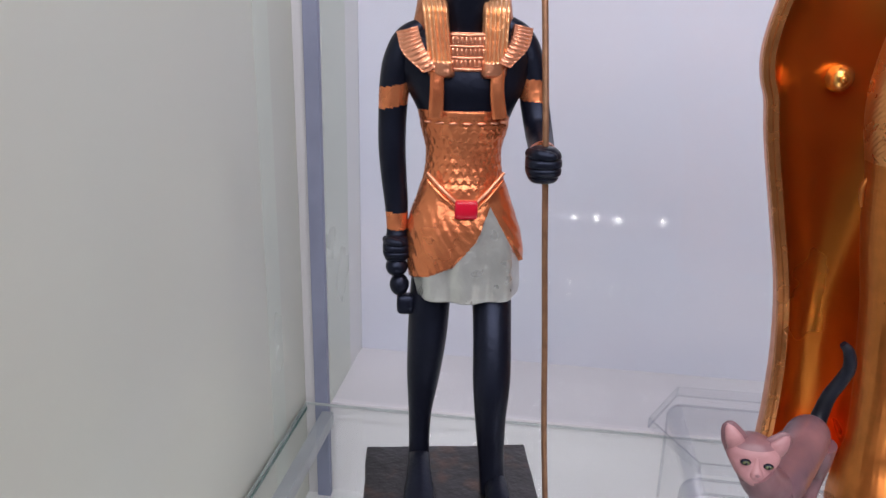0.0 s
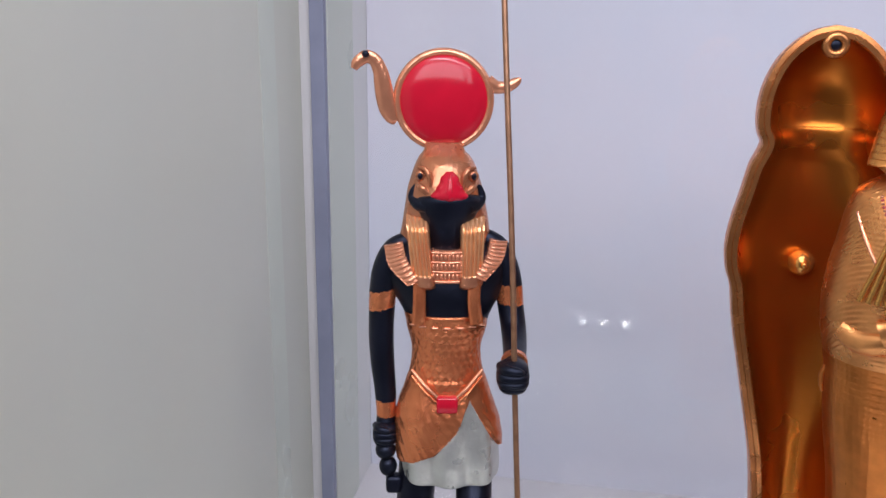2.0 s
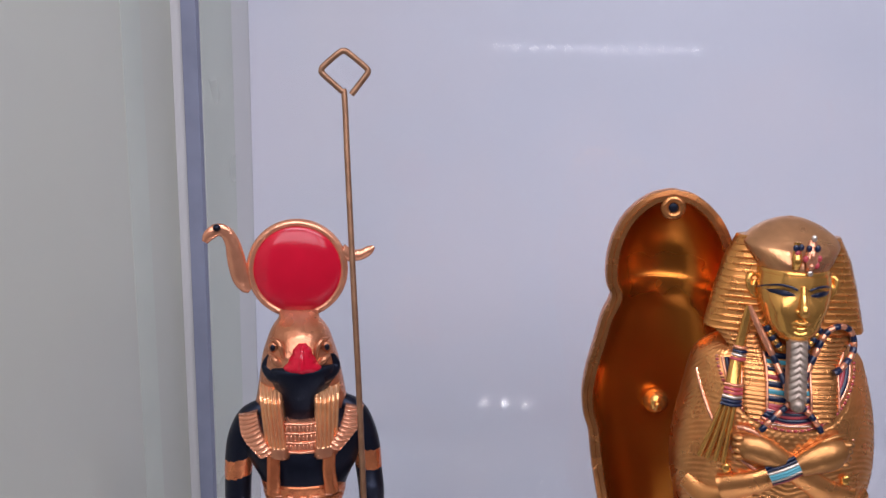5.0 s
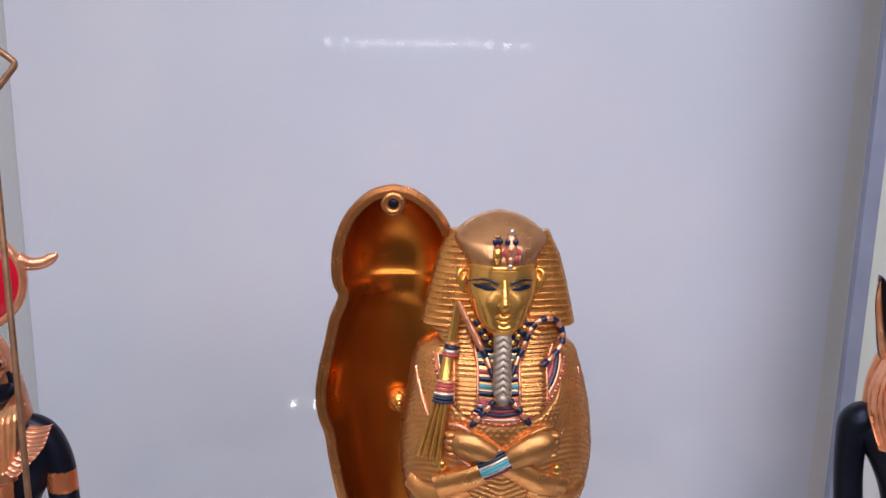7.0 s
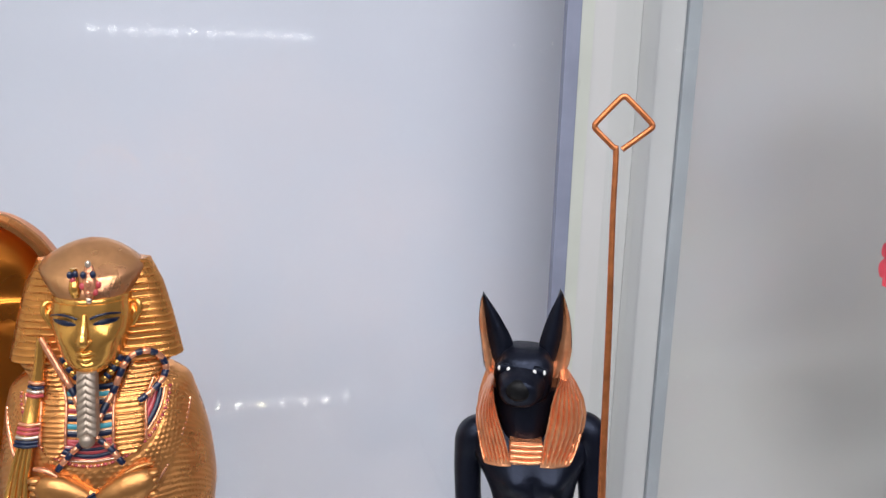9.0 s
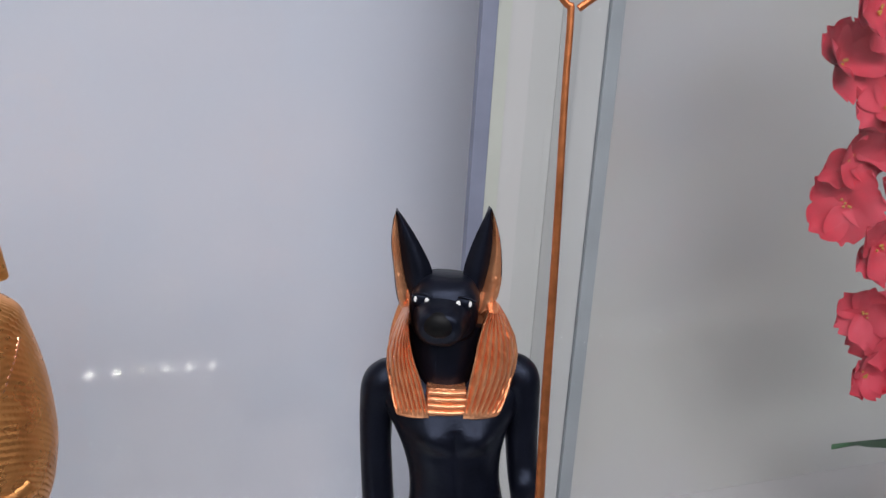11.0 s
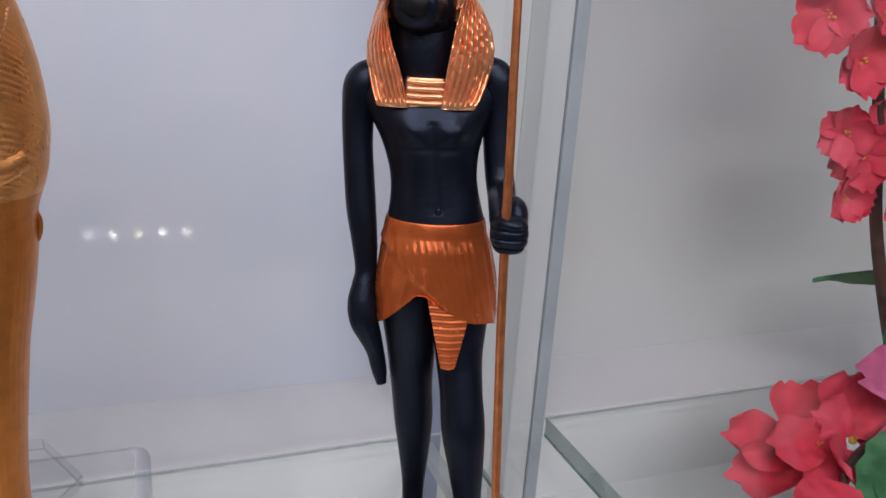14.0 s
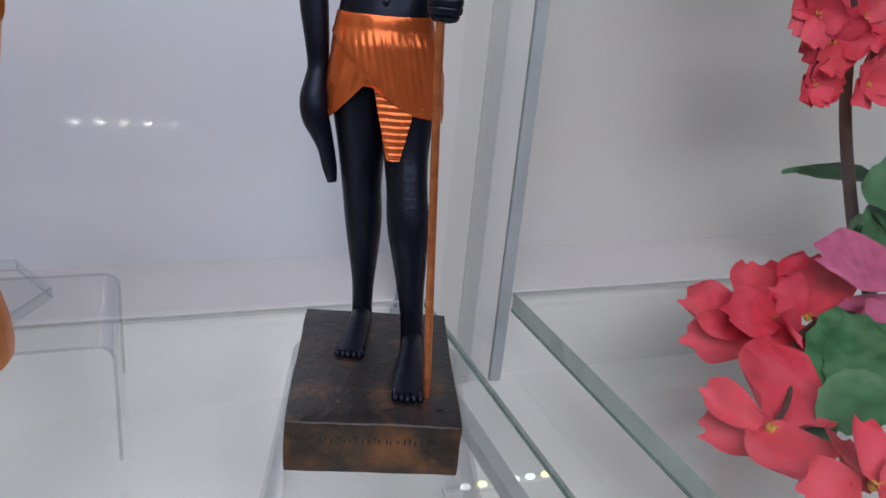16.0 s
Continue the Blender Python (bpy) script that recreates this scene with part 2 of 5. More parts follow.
def loft(bm, rows, pick=0, seg=64, steps=8, shape=None, power=2.0, close=True):
    """A body of level rings: rows of x, y, z, half width, half depth in front, half depth behind."""
    rings = []
    for x, y, z, a, bf, bb in spline(rows, steps):
        ring = []
        for i in range(seg):
            t = 2 * math.pi * i / seg
            c, s = math.cos(t), math.sin(t)
            u = math.copysign(abs(c) ** (2 / power), c)
            v = math.copysign(abs(s) ** (2 / power), s)
            k = shape(t, z) if shape else 0.0
            ring.append((x + (max(a, 0.05) + k) * u, y + (max(bb if s > 0 else bf, 0.05) + k) * v, z))
        rings.append(ring)
    skin(bm, rings, pick, close)


def tube(bm, rows, pick=0, seg=20, steps=6, flat=1.0, shape=None):
    """A limb along a path: rows of x, y, z, radius; flat squeezes it sideways."""
    pts = spline(rows, steps)
    ps = [Vector(p[:3]) for p in pts]
    rings = []
    up = Vector((0, 1, 0)) if abs((ps[-1] - ps[0]).normalized().y) < 0.8 else Vector((0, 0, 1))
    for i, p in enumerate(ps):
        d = (ps[min(i + 1, len(ps) - 1)] - ps[max(i - 1, 0)]).normalized()
        a = d.cross(up).normalized()
        b = a.cross(d).normalized()
        r = max(pts[i][3], 0.0002)
        rings.append([p + a * (r * math.cos(2 * math.pi * k / seg)) + b * (r * flat * math.sin(2 * math.pi * k / seg)) for k in range(seg)])
        if shape:
            rings[-1] = [p + (q - p) * (1 + shape(2 * math.pi * k / seg, i / (len(ps) - 1))) for k, q in enumerate(rings[-1])]
    skin(bm, rings, pick)


def ball(bm, c, r, pick=0, seg=24, turn=None):
    """An ellipsoid of radii r at c."""
    m = Matrix.Translation(c) @ (turn or Matrix()) @ Matrix.Diagonal((*r, 1))
    n = max(6, seg // 2)
    rings = []
    for i in range(n + 1):
        a = math.pi * (0.02 + 0.96 * i / n)
        rings.append([m @ Vector((math.sin(a) * math.cos(2 * math.pi * k / seg), math.sin(a) * math.sin(2 * math.pi * k / seg), -math.cos(a))) for k in range(seg)])
    skin(bm, rings, pick)


def block(bm, x0, x1, y0, y1, z0, z1, r=0.8, pick=0, power=7.0):
    """A small rounded block."""
    cx, cy, a, b = (x0 + x1) / 2, (y0 + y1) / 2, (x1 - x0) / 2, (y1 - y0) / 2
    loft(bm, [(cx, cy, z0, a - r, b - r, b - r), (cx, cy, z0 + r, a, b, b), (cx, cy, z1 - r, a, b, b), (cx, cy, z1, a - r, b - r, b - r)], pick, 32, 2, None, power)


def millimetres(bm):
    bmesh.ops.scale(bm, vec=(0.001, 0.001, 0.001), verts=bm.verts)


# ---- the case: shelf, glass back, lilac panel behind it, profiles ----
GLASS_Y, PANEL_Y, LEFT, RIGHT, NEXT = 0.5735, 0.684, -0.192, 0.507, 0.592
TOP = 0.97
FLOOR_Z = -0.092


def slab(name, x0, x1, y0, y1, z0, z1, mat, label, category="", bevel=0.0005):
    bm = bmesh.new()
    box(bm, x0, x1, y0, y1, z0, z1, bevel)
    return tagged(finish(name, bm, mat, smooth=False), label, category or name.split("_")[0], kind="structure")


slab("wall_back", -0.1735, 0.5340, PANEL_Y, PANEL_Y + 0.012, -0.0041, TOP, PANEL, "glossy pale lilac panel behind the glass of the case", "wall", 0)
slab("wall_back_next", 0.5340, 1.9, PANEL_Y, PANEL_Y + 0.012, -0.0041, TOP, PANEL_NEXT, "glossy grey back panel of the neighbouring case", "wall", 0)
slab("ledge", -0.9, 1.9, 0.5765, PANEL_Y + 0.012, -0.010, -0.0042, LEDGE, "glossy white ledge between the shelf and the back panel", "ledge")
slab("wall_base", -0.9, 1.9, 0.5770, 0.5890, FLOOR_Z, -0.0102, BASE, "pale board behind the space under the shelf", "wall", 0)
slab("wall_left", LEFT - 0.014, LEFT - 0.002, -0.02, 0.5725, FLOOR_Z, TOP, PANEL_SIDE, "pale greenish white side panel with a dull gloss", "wall")
slab("wall_niche", -0.1860, -0.1737, 0.5735, PANEL_Y + 0.012, -0.0041, TOP, NICHE, "pale side of the space behind the glass", "wall", 0)
slab("floor", -0.9, 1.9, -0.1, 0.5770, FLOOR_Z - 0.02, FLOOR_Z, FLOOR, "white floor of the case below the glass shelf", "floor", 0)
slab("ceiling", -0.9, 1.9, -0.14, PANEL_Y + 0.012, TOP, TOP + 0.02, WHITE, "white top of the glass case", "ceiling")

for nm, x0, x1, mat in (("profile_left", -0.1847, -0.1735, SEAL), ("profile_middle", 0.4820, 0.4935, SEAL), ("profile_right", 0.5800, 0.5910, SEAL_PALE)):
    slab(nm, x0, x1, 0.5660, 0.5730, FLOOR_Z, TOP, mat, "blue-grey upright sealing profile in the case's corner", "profile")
slab("panel_corner", -0.1938, -0.1848, 0.5700, 0.5730, FLOOR_Z, TOP, FILLER, "narrow grey board in the case's corner", "panel", 0)
slab("panel_between", 0.4937, 0.5793, 0.5690, 0.5730, FLOOR_Z, TOP, FILLER, "pale upright filler board between two cases", "panel")
slab("trim_between", 0.5430, 0.5580, 0.5680, 0.5689, FLOOR_Z, TOP, STRIP, "grey upright strip on the filler board", "trim", 0)
slab("trim_seal_left", -0.1736, -0.1732, 0.5740, 0.6400, -0.0040, TOP, SEAL_GREEN, "greenish strip beside the corner profile", "trim", 0)
slab("trim_seal_middle", 0.4936, 0.5040, 0.5675, 0.5689, FLOOR_Z, TOP, SEAL_DIM, "greenish clear sealing strip beside the profile", "trim", 0)
# a thin greenish sheet put on the side panel as its reflection
slab("trim_side", LEFT - 0.0019, LEFT - 0.0016, 0.494, 0.521, FLOOR_Z, TOP, SEAL_GREEN, "greenish upright band put in for a reflection in the side panel", "trim", 0)
slab("window_back", -0.1733, 0.4818, GLASS_Y + 0.0005, GLASS_Y + 0.002, 0.0004, TOP - 0.001, BACK_GLASS, "clear reflecting glass at the back of the case", "window", 0).visible_shadow = False


def shelf(name, x0, x1, label, th=0.008):
    top = empty(name, pose(0, 0, 0), label, "shelf", kind="structure")
    bm = bmesh.new()
    box(bm, x0 + 0.0006, x1 - 0.0006, 0.115, 0.5643, -th, 0.0)
    pane = finish("pane", bm, GLASS, top, smooth=False)
    pane.visible_shadow = False
    for a, b in ((x0, x0 + 0.0005), (x1 - 0.0005, x1)):
        bm = bmesh.new()
        box(bm, a, b, 0.115, 0.5643, -th, 0.0)
        part("ground_edge", bm, GLASS_EDGE, top, "pale green ground edge of the glass")
        bm = bmesh.new()
        box(bm, a - 0.0006, b + 0.0006, 0.115, 0.5643, -th - 0.0004, -th + 0.0022)
        part("lower_arris", bm, GLASS_DEEP, top, "dark green lower arris of the glass edge")
    bm = bmesh.new()
    box(bm, x0, x1, 0.5646, 0.5655, -0.0022, 0.0)
    part("ground_edge", bm, GLASS_BACK, top, "green ground edge of the glass")
    return top


shelf("glass_shelf", LEFT, RIGHT, "clear glass shelf with ground green edges in the case", 0.006)
shelf("glass_shelf_next", NEXT, 1.6, "thick clear glass shelf of the neighbouring case", 0.018)
for nm, x in (("rail_left", -0.173), ("rail_right", 0.480)):
    slab(nm, x - 0.005, x + 0.005, 0.13, 0.5640, -0.018, -0.0065, RAIL, "grey rail that carries the glass shelf", "rail")
slab("partition", 0.5205, 0.5245, 0.13, 0.5670, FLOOR_Z, TOP - 0.001, THIN_GLASS, "clear glass partition between two cases", "partition").visible_shadow = False

# the shop behind the camera
slab("wall_shop", -3.0, 3.5, -3.2, -3.0, -1.2, 2.2, WALL, "grey shop wall facing the case", "wall")
slab("wall_shop_left", -3.2, -3.0, -3.2, PANEL_Y + 0.012, -1.2, 2.2, WALL, "grey shop wall", "wall")
slab("wall_shop_right", 3.5, 3.7, -3.2, PANEL_Y + 0.012, -1.2, 2.2, WALL, "grey shop wall", "wall")
slab("floor_shop", -3.2, 3.7, -3.2, PANEL_Y + 0.012, -1.25, -1.2, WALL, "grey shop floor", "floor")

# ---- clear risers ----


def riser(name, m, w, d, h, label, t=0.0019, r=0.009):
    """A bent acrylic bridge: top sheet, two legs, round bends."""
    bm = bmesh.new()
    n = 8
    outer, inner = [], []
    for sx in (-1, 1):
        arc = []
        for k in range(n + 1):
            a = math.pi / 2 * k / n
            arc.append((math.sin(a), math.cos(a)))
        o = [(sx * (w / 2 - r + r * s), h - r + r * c) for s, c in arc]
        i = [(sx * (w / 2 - r + (r - t) * s), h - r + (r - t) * c) for s, c in arc]
        o.append((sx * w / 2, 0.0005))
        i.append((sx * (w / 2 - t), 0.0005))
        if sx < 0:
            o, i = o[::-1], i[::-1]
        outer += o
        inner += i
    va = [[bm.verts.new((x, y, z)) for x, z in line] for line in (outer, inner) for y in (-d / 2, d / 2)]
    of, ob_, nf, nb = va
    for k in range(len(outer) - 1):
        bent = 2 if abs(outer[k][1] - outer[k + 1][1]) > 1e-5 and max(outer[k][1], outer[k + 1][1]) > h - r - 1e-6 and abs(outer[k][0] - outer[k + 1][0]) > 1e-6 else 0
        bm.faces.new((of[k], of[k + 1], ob_[k + 1], ob_[k])).material_index = bent
        bm.faces.new((nf[k], nb[k], nb[k + 1], nf[k + 1])).material_index = bent
        bm.faces.new((of[k], nf[k], nf[k + 1], of[k + 1])).material_index = 1
        bm.faces.new((ob_[k], ob_[k + 1], nb[k + 1], nb[k])).material_index = 1
    for k in (0, -1):
        bm.faces.new((of[k], ob_[k], nb[k], nf[k]))
    ob = finish(name, bm, [ACRYLIC, ACRYLIC_EDGE, ACRYLIC_BEND])
    ob.matrix_basis = m
    ob.visible_shadow = False
    return tagged(ob, label, "riser", "clear risers on the shelf")


ANUBIS_Z, HORUS_Z, COFFIN_Z, CAT_Z = 0.0752, 0.0875, 0.0745, 0.0900
riser("display_riser", pose(0.3790, 0.277, 0, 0, 0, -15.8), 0.093, 0.172, ANUBIS_Z - 0.0003, "clear bent acrylic riser under the jackal-headed figure")
riser("display_riser", pose(-0.0333, 0.292, 0, 0, 0, 11.8), 0.070, 0.090, HORUS_Z - 0.0003, "clear bent acrylic riser under the falcon-headed figure")
riser("display_riser", pose(0.176, 0.4320, 0), 0.180, 0.098, COFFIN_Z - 0.0003, "wide clear bent acrylic riser under the gold coffin")
riser("display_riser", pose(0.118, 0.318, 0), 0.080, 0.110, CAT_Z - 0.0003, "small clear bent acrylic riser under the cat figurine")


def six_sided_plate():
    bm = bmesh.new()
    w, d, c, h = 0.081, 0.046, 0.024, 0.0075
    corners = [(-w, 0), (-w + c, -d), (w - c, -d), (w, 0), (w - c, d), (-w + c, d)]
    lo = [bm.verts.new((x, y, 0)) for x, y in corners]
    hi = [bm.verts.new((x, y, h)) for x, y in corners]
    bm.faces.new(lo[::-1])
    bm.faces.new(hi)
    for i in range(len(lo)):
        j = (i + 1) % len(lo)
        bm.faces.new((lo[i], lo[j], hi[j], hi[i])).material_index = 1
    for f in bmesh.ops.bevel(bm, geom=list(bm.edges), offset=0.0008, segments=1, affect="EDGES")["faces"]:
        f.material_index = 2
    ob = finish("acrylic_plate", bm, [ACRYLIC, ACRYLIC_SIDE, ACRYLIC_EDGE], smooth=False)
    ob.matrix_basis = pose(0.150, 0.4455, COFFIN_Z)
    ob.visible_shadow = False
    return tagged(ob, "clear six-sided acrylic plate on the wide riser", "plate")


six_sided_plate()

# ---- the figures ----


def foot(bm, heel, toe, w, h, pick=0):
    """A bare foot from heel to toe with five toes."""
    hx, hy, hz = heel
    tx, ty, tz = toe
    d = Vector((tx - hx, ty - hy, 0))
    u = d.normalized()
    side = Vector((-u.y, u.x, 0))
    rows = []
    for f, ww, hh in ((0.0, 0.62, 0.75), (0.2, 0.75, 1.0), (0.45, 0.8, 0.80), (0.7, 0.98, 0.52), (0.86, 1.0, 0.40), (0.95, 0.9, 0.32)):
        c = Vector(heel) + d * f
        rows.append((c, ww * w / 2, hh * h))
    rings = []
    for c, ww, hh in rows:
        ring = []
        for k in range(16):
            a = 2 * math.pi * k / 16
            ring.append(c + side * (ww * math.cos(a)) + Vector((0, 0, max(0.0, hh * 0.5 + hh * 0.6 * math.sin(a)))))
        rings.append(ring)
    skin(bm, rings, pick)
    for k in range(5):
        o = (k - 2) / 2
        c = Vector(toe) - u * (3.4 + 0.9 * abs(o)) + side * (o * w * 0.38) + Vector((0, 0, 1.7))
        ball(bm, c, (1.75, 4.8, 1.9), pick, 12)


def plinth(bm, w, d, h, top, front):
    fs0 = set(bm.faces)
    box(bm, -w / 2, w / 2, -d / 2, d / 2, 0, h, 1.2, top, 3)
    fs = [f for f in bm.faces if f not in fs0]
    bmesh.ops.subdivide_edges(bm, edges=list({e for f in fs for e in f.edges if e.calc_length() > 5}), cuts=7, use_grid_fill=True)
    for f in bm.faces:
        if f in fs0:
            continue
        c = f.calc_center_median()
        f.normal_update()
        f.material_index = front if abs(f.normal.z) < 0.5 else top
    for v in {v for f in bm.faces if f not in fs0 for v in f.verts}:
        n = noise.noise_vector(v.co * 0.11)
        v.co += Vector((n.x * 0.7, n.y * 0.7, n.z * 0.35 if v.co.z > 2 else 0))
        v.co.z = max(0.0, v.co.z)


def fist(bm, c, r, pick, turn=0.0):
    """A closed hand: a rounded block with finger grooves at the front and the thumb laid over."""
    x, y, z = c

    def grooves(t, zz):
        k = (zz - z) / r
        if math.sin(t - turn) > 0.25 or k > 0.62:
            return 0.0
        return -0.11 * r * max(0.0, math.cos((k + 0.10) * 2 * math.pi / 0.46)) ** 4

    loft(bm, [(x, y, z - 0.95 * r, 0.30 * r, 0.3 * r, 0.3 * r), (x, y, z - 0.82 * r, 0.66 * r, 0.66 * r, 0.6 * r), (x, y, z - 0.4 * r, 0.88 * r, 0.92 * r, 0.8 * r), (x, y, z + 0.1 * r, 0.92 * r, 0.98 * r, 0.85 * r), (x, y, z + 0.6 * r, 0.84 * r, 0.86 * r, 0.8 * r), (x, y, z + 0.85 * r, 0.6 * r, 0.6 * r, 0.6 * r), (x, y, z + 0.95 * r, 0.3 * r, 0.3 * r, 0.3 * r)], pick, 48, 8, grooves, 2.6)
    tube(bm, [(x - r * 0.70, y + r * 0.2, z + r * 0.55, r * 0.26), (x - r * 0.40, y - r * 0.62, z + r * 0.62, r * 0.28), (x + r * 0.25, y - r * 0.80, z + r * 0.55, r * 0.24), (x + r * 0.5, y - r * 0.72, z + r * 0.50, r * 0.12)], pick, 14, 5)


def wire(bm, pts, r, pick):
    tube(bm, [(*p, r) for p in pts], pick, 12, 5)


def falcon_figure():
    """Falcon-headed figure with a red disc: mats 0 black, 1 copper, 2 light copper, 3 silver, 4 red, 5 worn top, 6 worn front, 7 wire."""
    bm = bmesh.new()
    plinth(bm, 80, 107, 25, 5, 6)
    # legs, the one on the right set forward
    tube(bm, [(-8, 46, 128, 9.5), (-9.6, 44, 112, 9.4), (-11, 40, 92, 9.0), (-12.6, 39, 72, 7.6), (-13.8, 38, 55, 5.6), (-14.2, 37, 40, 4.9), (-14.2, 36, 26, 5.2)], 0, 28)
    tube(bm, [(16, 45, 128, 9), (18, 41, 114, 9), (17.8, 30, 98, 8.6), (17.4, 22, 78, 8.4), (17.1, 18, 60, 6.9), (18.0, 16, 42, 5.9), (19.0, 13, 26, 5.8)], 0, 28)
    foot(bm, (-14, 44, 24.6), (-15, -2, 24.6), 14, 11, 0)
    foot(bm, (20, 21, 24.6), (20, -30, 24.6), 14, 11, 0)

    def silver(c):
        x, z = c.x, c.z
        if z > 156 or c.y > 52:
            return False
        left = np.interp(z, [110, 117, 123, 129.7, 142.6, 156], [-40, -30, -17.2, -1.3, 9.3, 14.8])
        right = np.interp(z, [106, 128.4, 156], [40, 30.0, 14.8])
        return left < x < right

    def kilt_paint(c):
        return 3 if silver(c) else 1

    def pleats(t, z):
        x = math.cos(t) * 25 + 5
        if math.sin(t) > 0.4 or z > 158 or z < 112:
            return 0.0
        low = min(1.0, (158 - z) / 12)
        if silver(Vector((x, 30, z))):
            return 1.2 * math.sin(0.40 * x + 0.9 - 0.01 * z) * min(1.0, (158 - z) / 34)
        return low * (1.0 + 0.13 * math.sin(1.35 * (x * 1.05 + 0.55 * (z - 130))))

    loft(bm, [(6.6, 44, 113.2, 23.6, 17.6, 17), (6.6, 44, 114.2, 24.8, 18.3, 18), (6.6, 44, 119, 25.2, 18.5, 18), (5.9, 44, 126, 25.4, 18.5, 18.5), (5.2, 44, 138, 25, 17.5, 18), (4.2, 44, 149, 23, 16, 16.5), (4.2, 44.5, 158, 20.6, 14.5, 14.5), (4.1, 45, 163, 19, 14, 13)], kilt_paint, 320, 20, pleats, 2.3)

    def scales(t, z):
        if not 160 < z < 190 or math.sin(t) > 0.1:
            return 0.0
        x = t * 19
        row = int(math.floor(z / 3.6))
        u = ((x / 3.7 + 0.5 * (row % 2)) % 1.0 - 0.5) * 2
        v = (z / 3.6) % 1.0
        low = 0.9 * u * u * 0.55
        return 0.45 * max(0.0, 1 - (v - low)) * (1.0 if v > low else 0.0) * min(1.0, (z - 160) / 4)

    loft(bm, [(4.1, 45, 150, 21.5, 15, 13), (4.1, 45, 160, 19.6, 14.6, 13), (4.0, 45.6, 168, 17.0, 13.4, 12.4), (3.9, 46.4, 178, 16.2, 13.2, 12), (4.0, 47, 187, 18.4, 14.4, 12.6), (3.8, 47.6, 195.0, 20.2, 15.8, 13.2), (3.8, 47.6, 196.4, 19.6, 15.2, 12.6)], 1, 260, 20, scales)
    for k in range(7):
        a = -math.pi / 2 + (k - 3) * 0.30
        ball(bm, (3.9 + 19.8 * math.cos(a), 47.6 + 15.5 * math.sin(a), 191.4), (2.3, 1.0, 0.7), 2, 10)

    # black chest and shoulders, straps, broad collar
    loft(bm, [(4.2, 47.4, 188, 18.0, 13.6, 12.5), (4.2, 48, 196, 21.0, 15.2, 13.6), (4.0, 48.6, 205, 25.6, 16.4, 14.6), (3.6, 49.2, 213, 28.6, 15.8, 14.4), (3.4, 50, 220, 28.8, 14.0, 13.4), (3.3, 50.6, 226, 25.0, 12.0, 12), (3.2, 51, 231, 15, 10.5, 11)], 0, 96, 10)
    for x0, x1 in ((-9.1, -9.4), (15.7, 17.2)):
        tube(bm, [(x0, 32.6, 213, 2.9), (x0, 31.6, 204, 3.0), (x1, 31.6, 194, 3.2)], 1, 16, 5, 0.45)
    # belt with a red buckle
    for s in (-1, 1):
        for o, k in ((0, 2), (-3.2, 1)):
            tube(bm, [(4.2 + s * 4, 28.4, 158.4 + o, 0.8), (4.0 + s * 10, 29.6, 164.0 + o, 0.9), (4.0 + s * 16.4, 34.4, 170.2 + o, 0.7)], k, 12, 5)
    block(bm, -0.8, 8.8, 25.4, 29.8, 151.8, 159.8, 1.0, 4)

    # hooded head
    loft(bm, [(3.0, 51, 219, 21.0, 8, 17), (2.9, 51, 224, 21.6, 9, 18), (2.8, 51, 230, 21.4, 10, 18), (2.9, 51, 236, 20.4, 11.4, 18), (2.9, 50.6, 241, 19.6, 13.6, 17.4), (2.7, 50.6, 248, 18.4, 14.8, 17), (2.5, 50.8, 254.3, 17.2, 14.4, 16), (2.4, 51.4, 259.4, 15.6, 13.4, 14.6), (2.4, 52.2, 264.4, 13.8, 12.0, 12), (2.2, 53.2, 268.0, 11.8, 9.6, 9), (2.0, 54.6, 270.8, 9.4, 6.8, 7), (1.9, 56.4, 273.2, 9.4, 4.2, 4.5), (1.9, 57, 274, 9.2, 3.2, 3.6)], 8, 96, 8)
    # black throat and the mask under the beak
    loft(bm, [(3.2, 45, 222, 8.8, 8.0, 4), (3.2, 45, 230, 9.2, 8.6, 4), (3.2, 45, 237, 11.6, 9.8, 4), (3.4, 45, 243, 14.2, 11.2, 4), (3.6, 45, 248, 15.6, 12.0, 4), (3.8, 45, 251.0, 14.8, 11.8, 4), (3.8, 45, 252.4, 12.0, 10.0, 4)], 0, 64, 8)
    for s in (-1, 1):
        tube(bm, [(3.6 + s * 9, 38.0, 247.0, 3.6), (3.4 + s * 13.0, 40.6, 247.8, 3.0), (3.2 + s * 15.4, 43.6, 250.2, 2.4), (3.2 + s * 15.2, 43.8, 253.4, 1.7), (3.2 + s * 14.2, 43.4, 256.4, 0.7)], 0, 16, 6, 0.7)
    # beak, eyes and brows
    loft(bm, [(4.1, 38, 250.4, 6.8, 4.2, 3), (4.1, 38, 251.2, 8.3, 5.4, 3), (4.1, 38, 253.0, 8.0, 6.0, 3), (4.1, 38, 255.6, 6.0, 5.6, 3), (4.1, 38.2, 258.6, 4.6, 4.8, 3), (4.1, 38.6, 261, 3.4, 3.6, 3), (4.1, 39.4, 262.8, 1.8, 2.0, 3)], 4, 56, 8, lambda t, z: (0.8 if abs(t - 1.5 * math.pi) < 0.22 else 0.0) + 0.22 * math.sin(z * 1.6) * (1 if abs(math.cos(t)) > 0.7 else 0))
    for x in (-8.7, 14.6):
        o = 1 if x > 0 else -1
        ball(bm, (x, 42.6, 260.4), (2.9, 2.2, 2.9), 8, 18)
        ball(bm, (x + 0.4 * o, 40.8, 260.4), (1.25, 0.8, 1.6), 0, 14)
        tube(bm, [(x - o * 4.6, 39.0, 254.6, 0.8), (x - o * 4.0, 38.6, 259.6, 1.3), (x - o * 2.2, 39.4, 263.6, 1.2), (x + o * 1.2, 42.4, 264.2, 0.7)], 8, 12, 5)
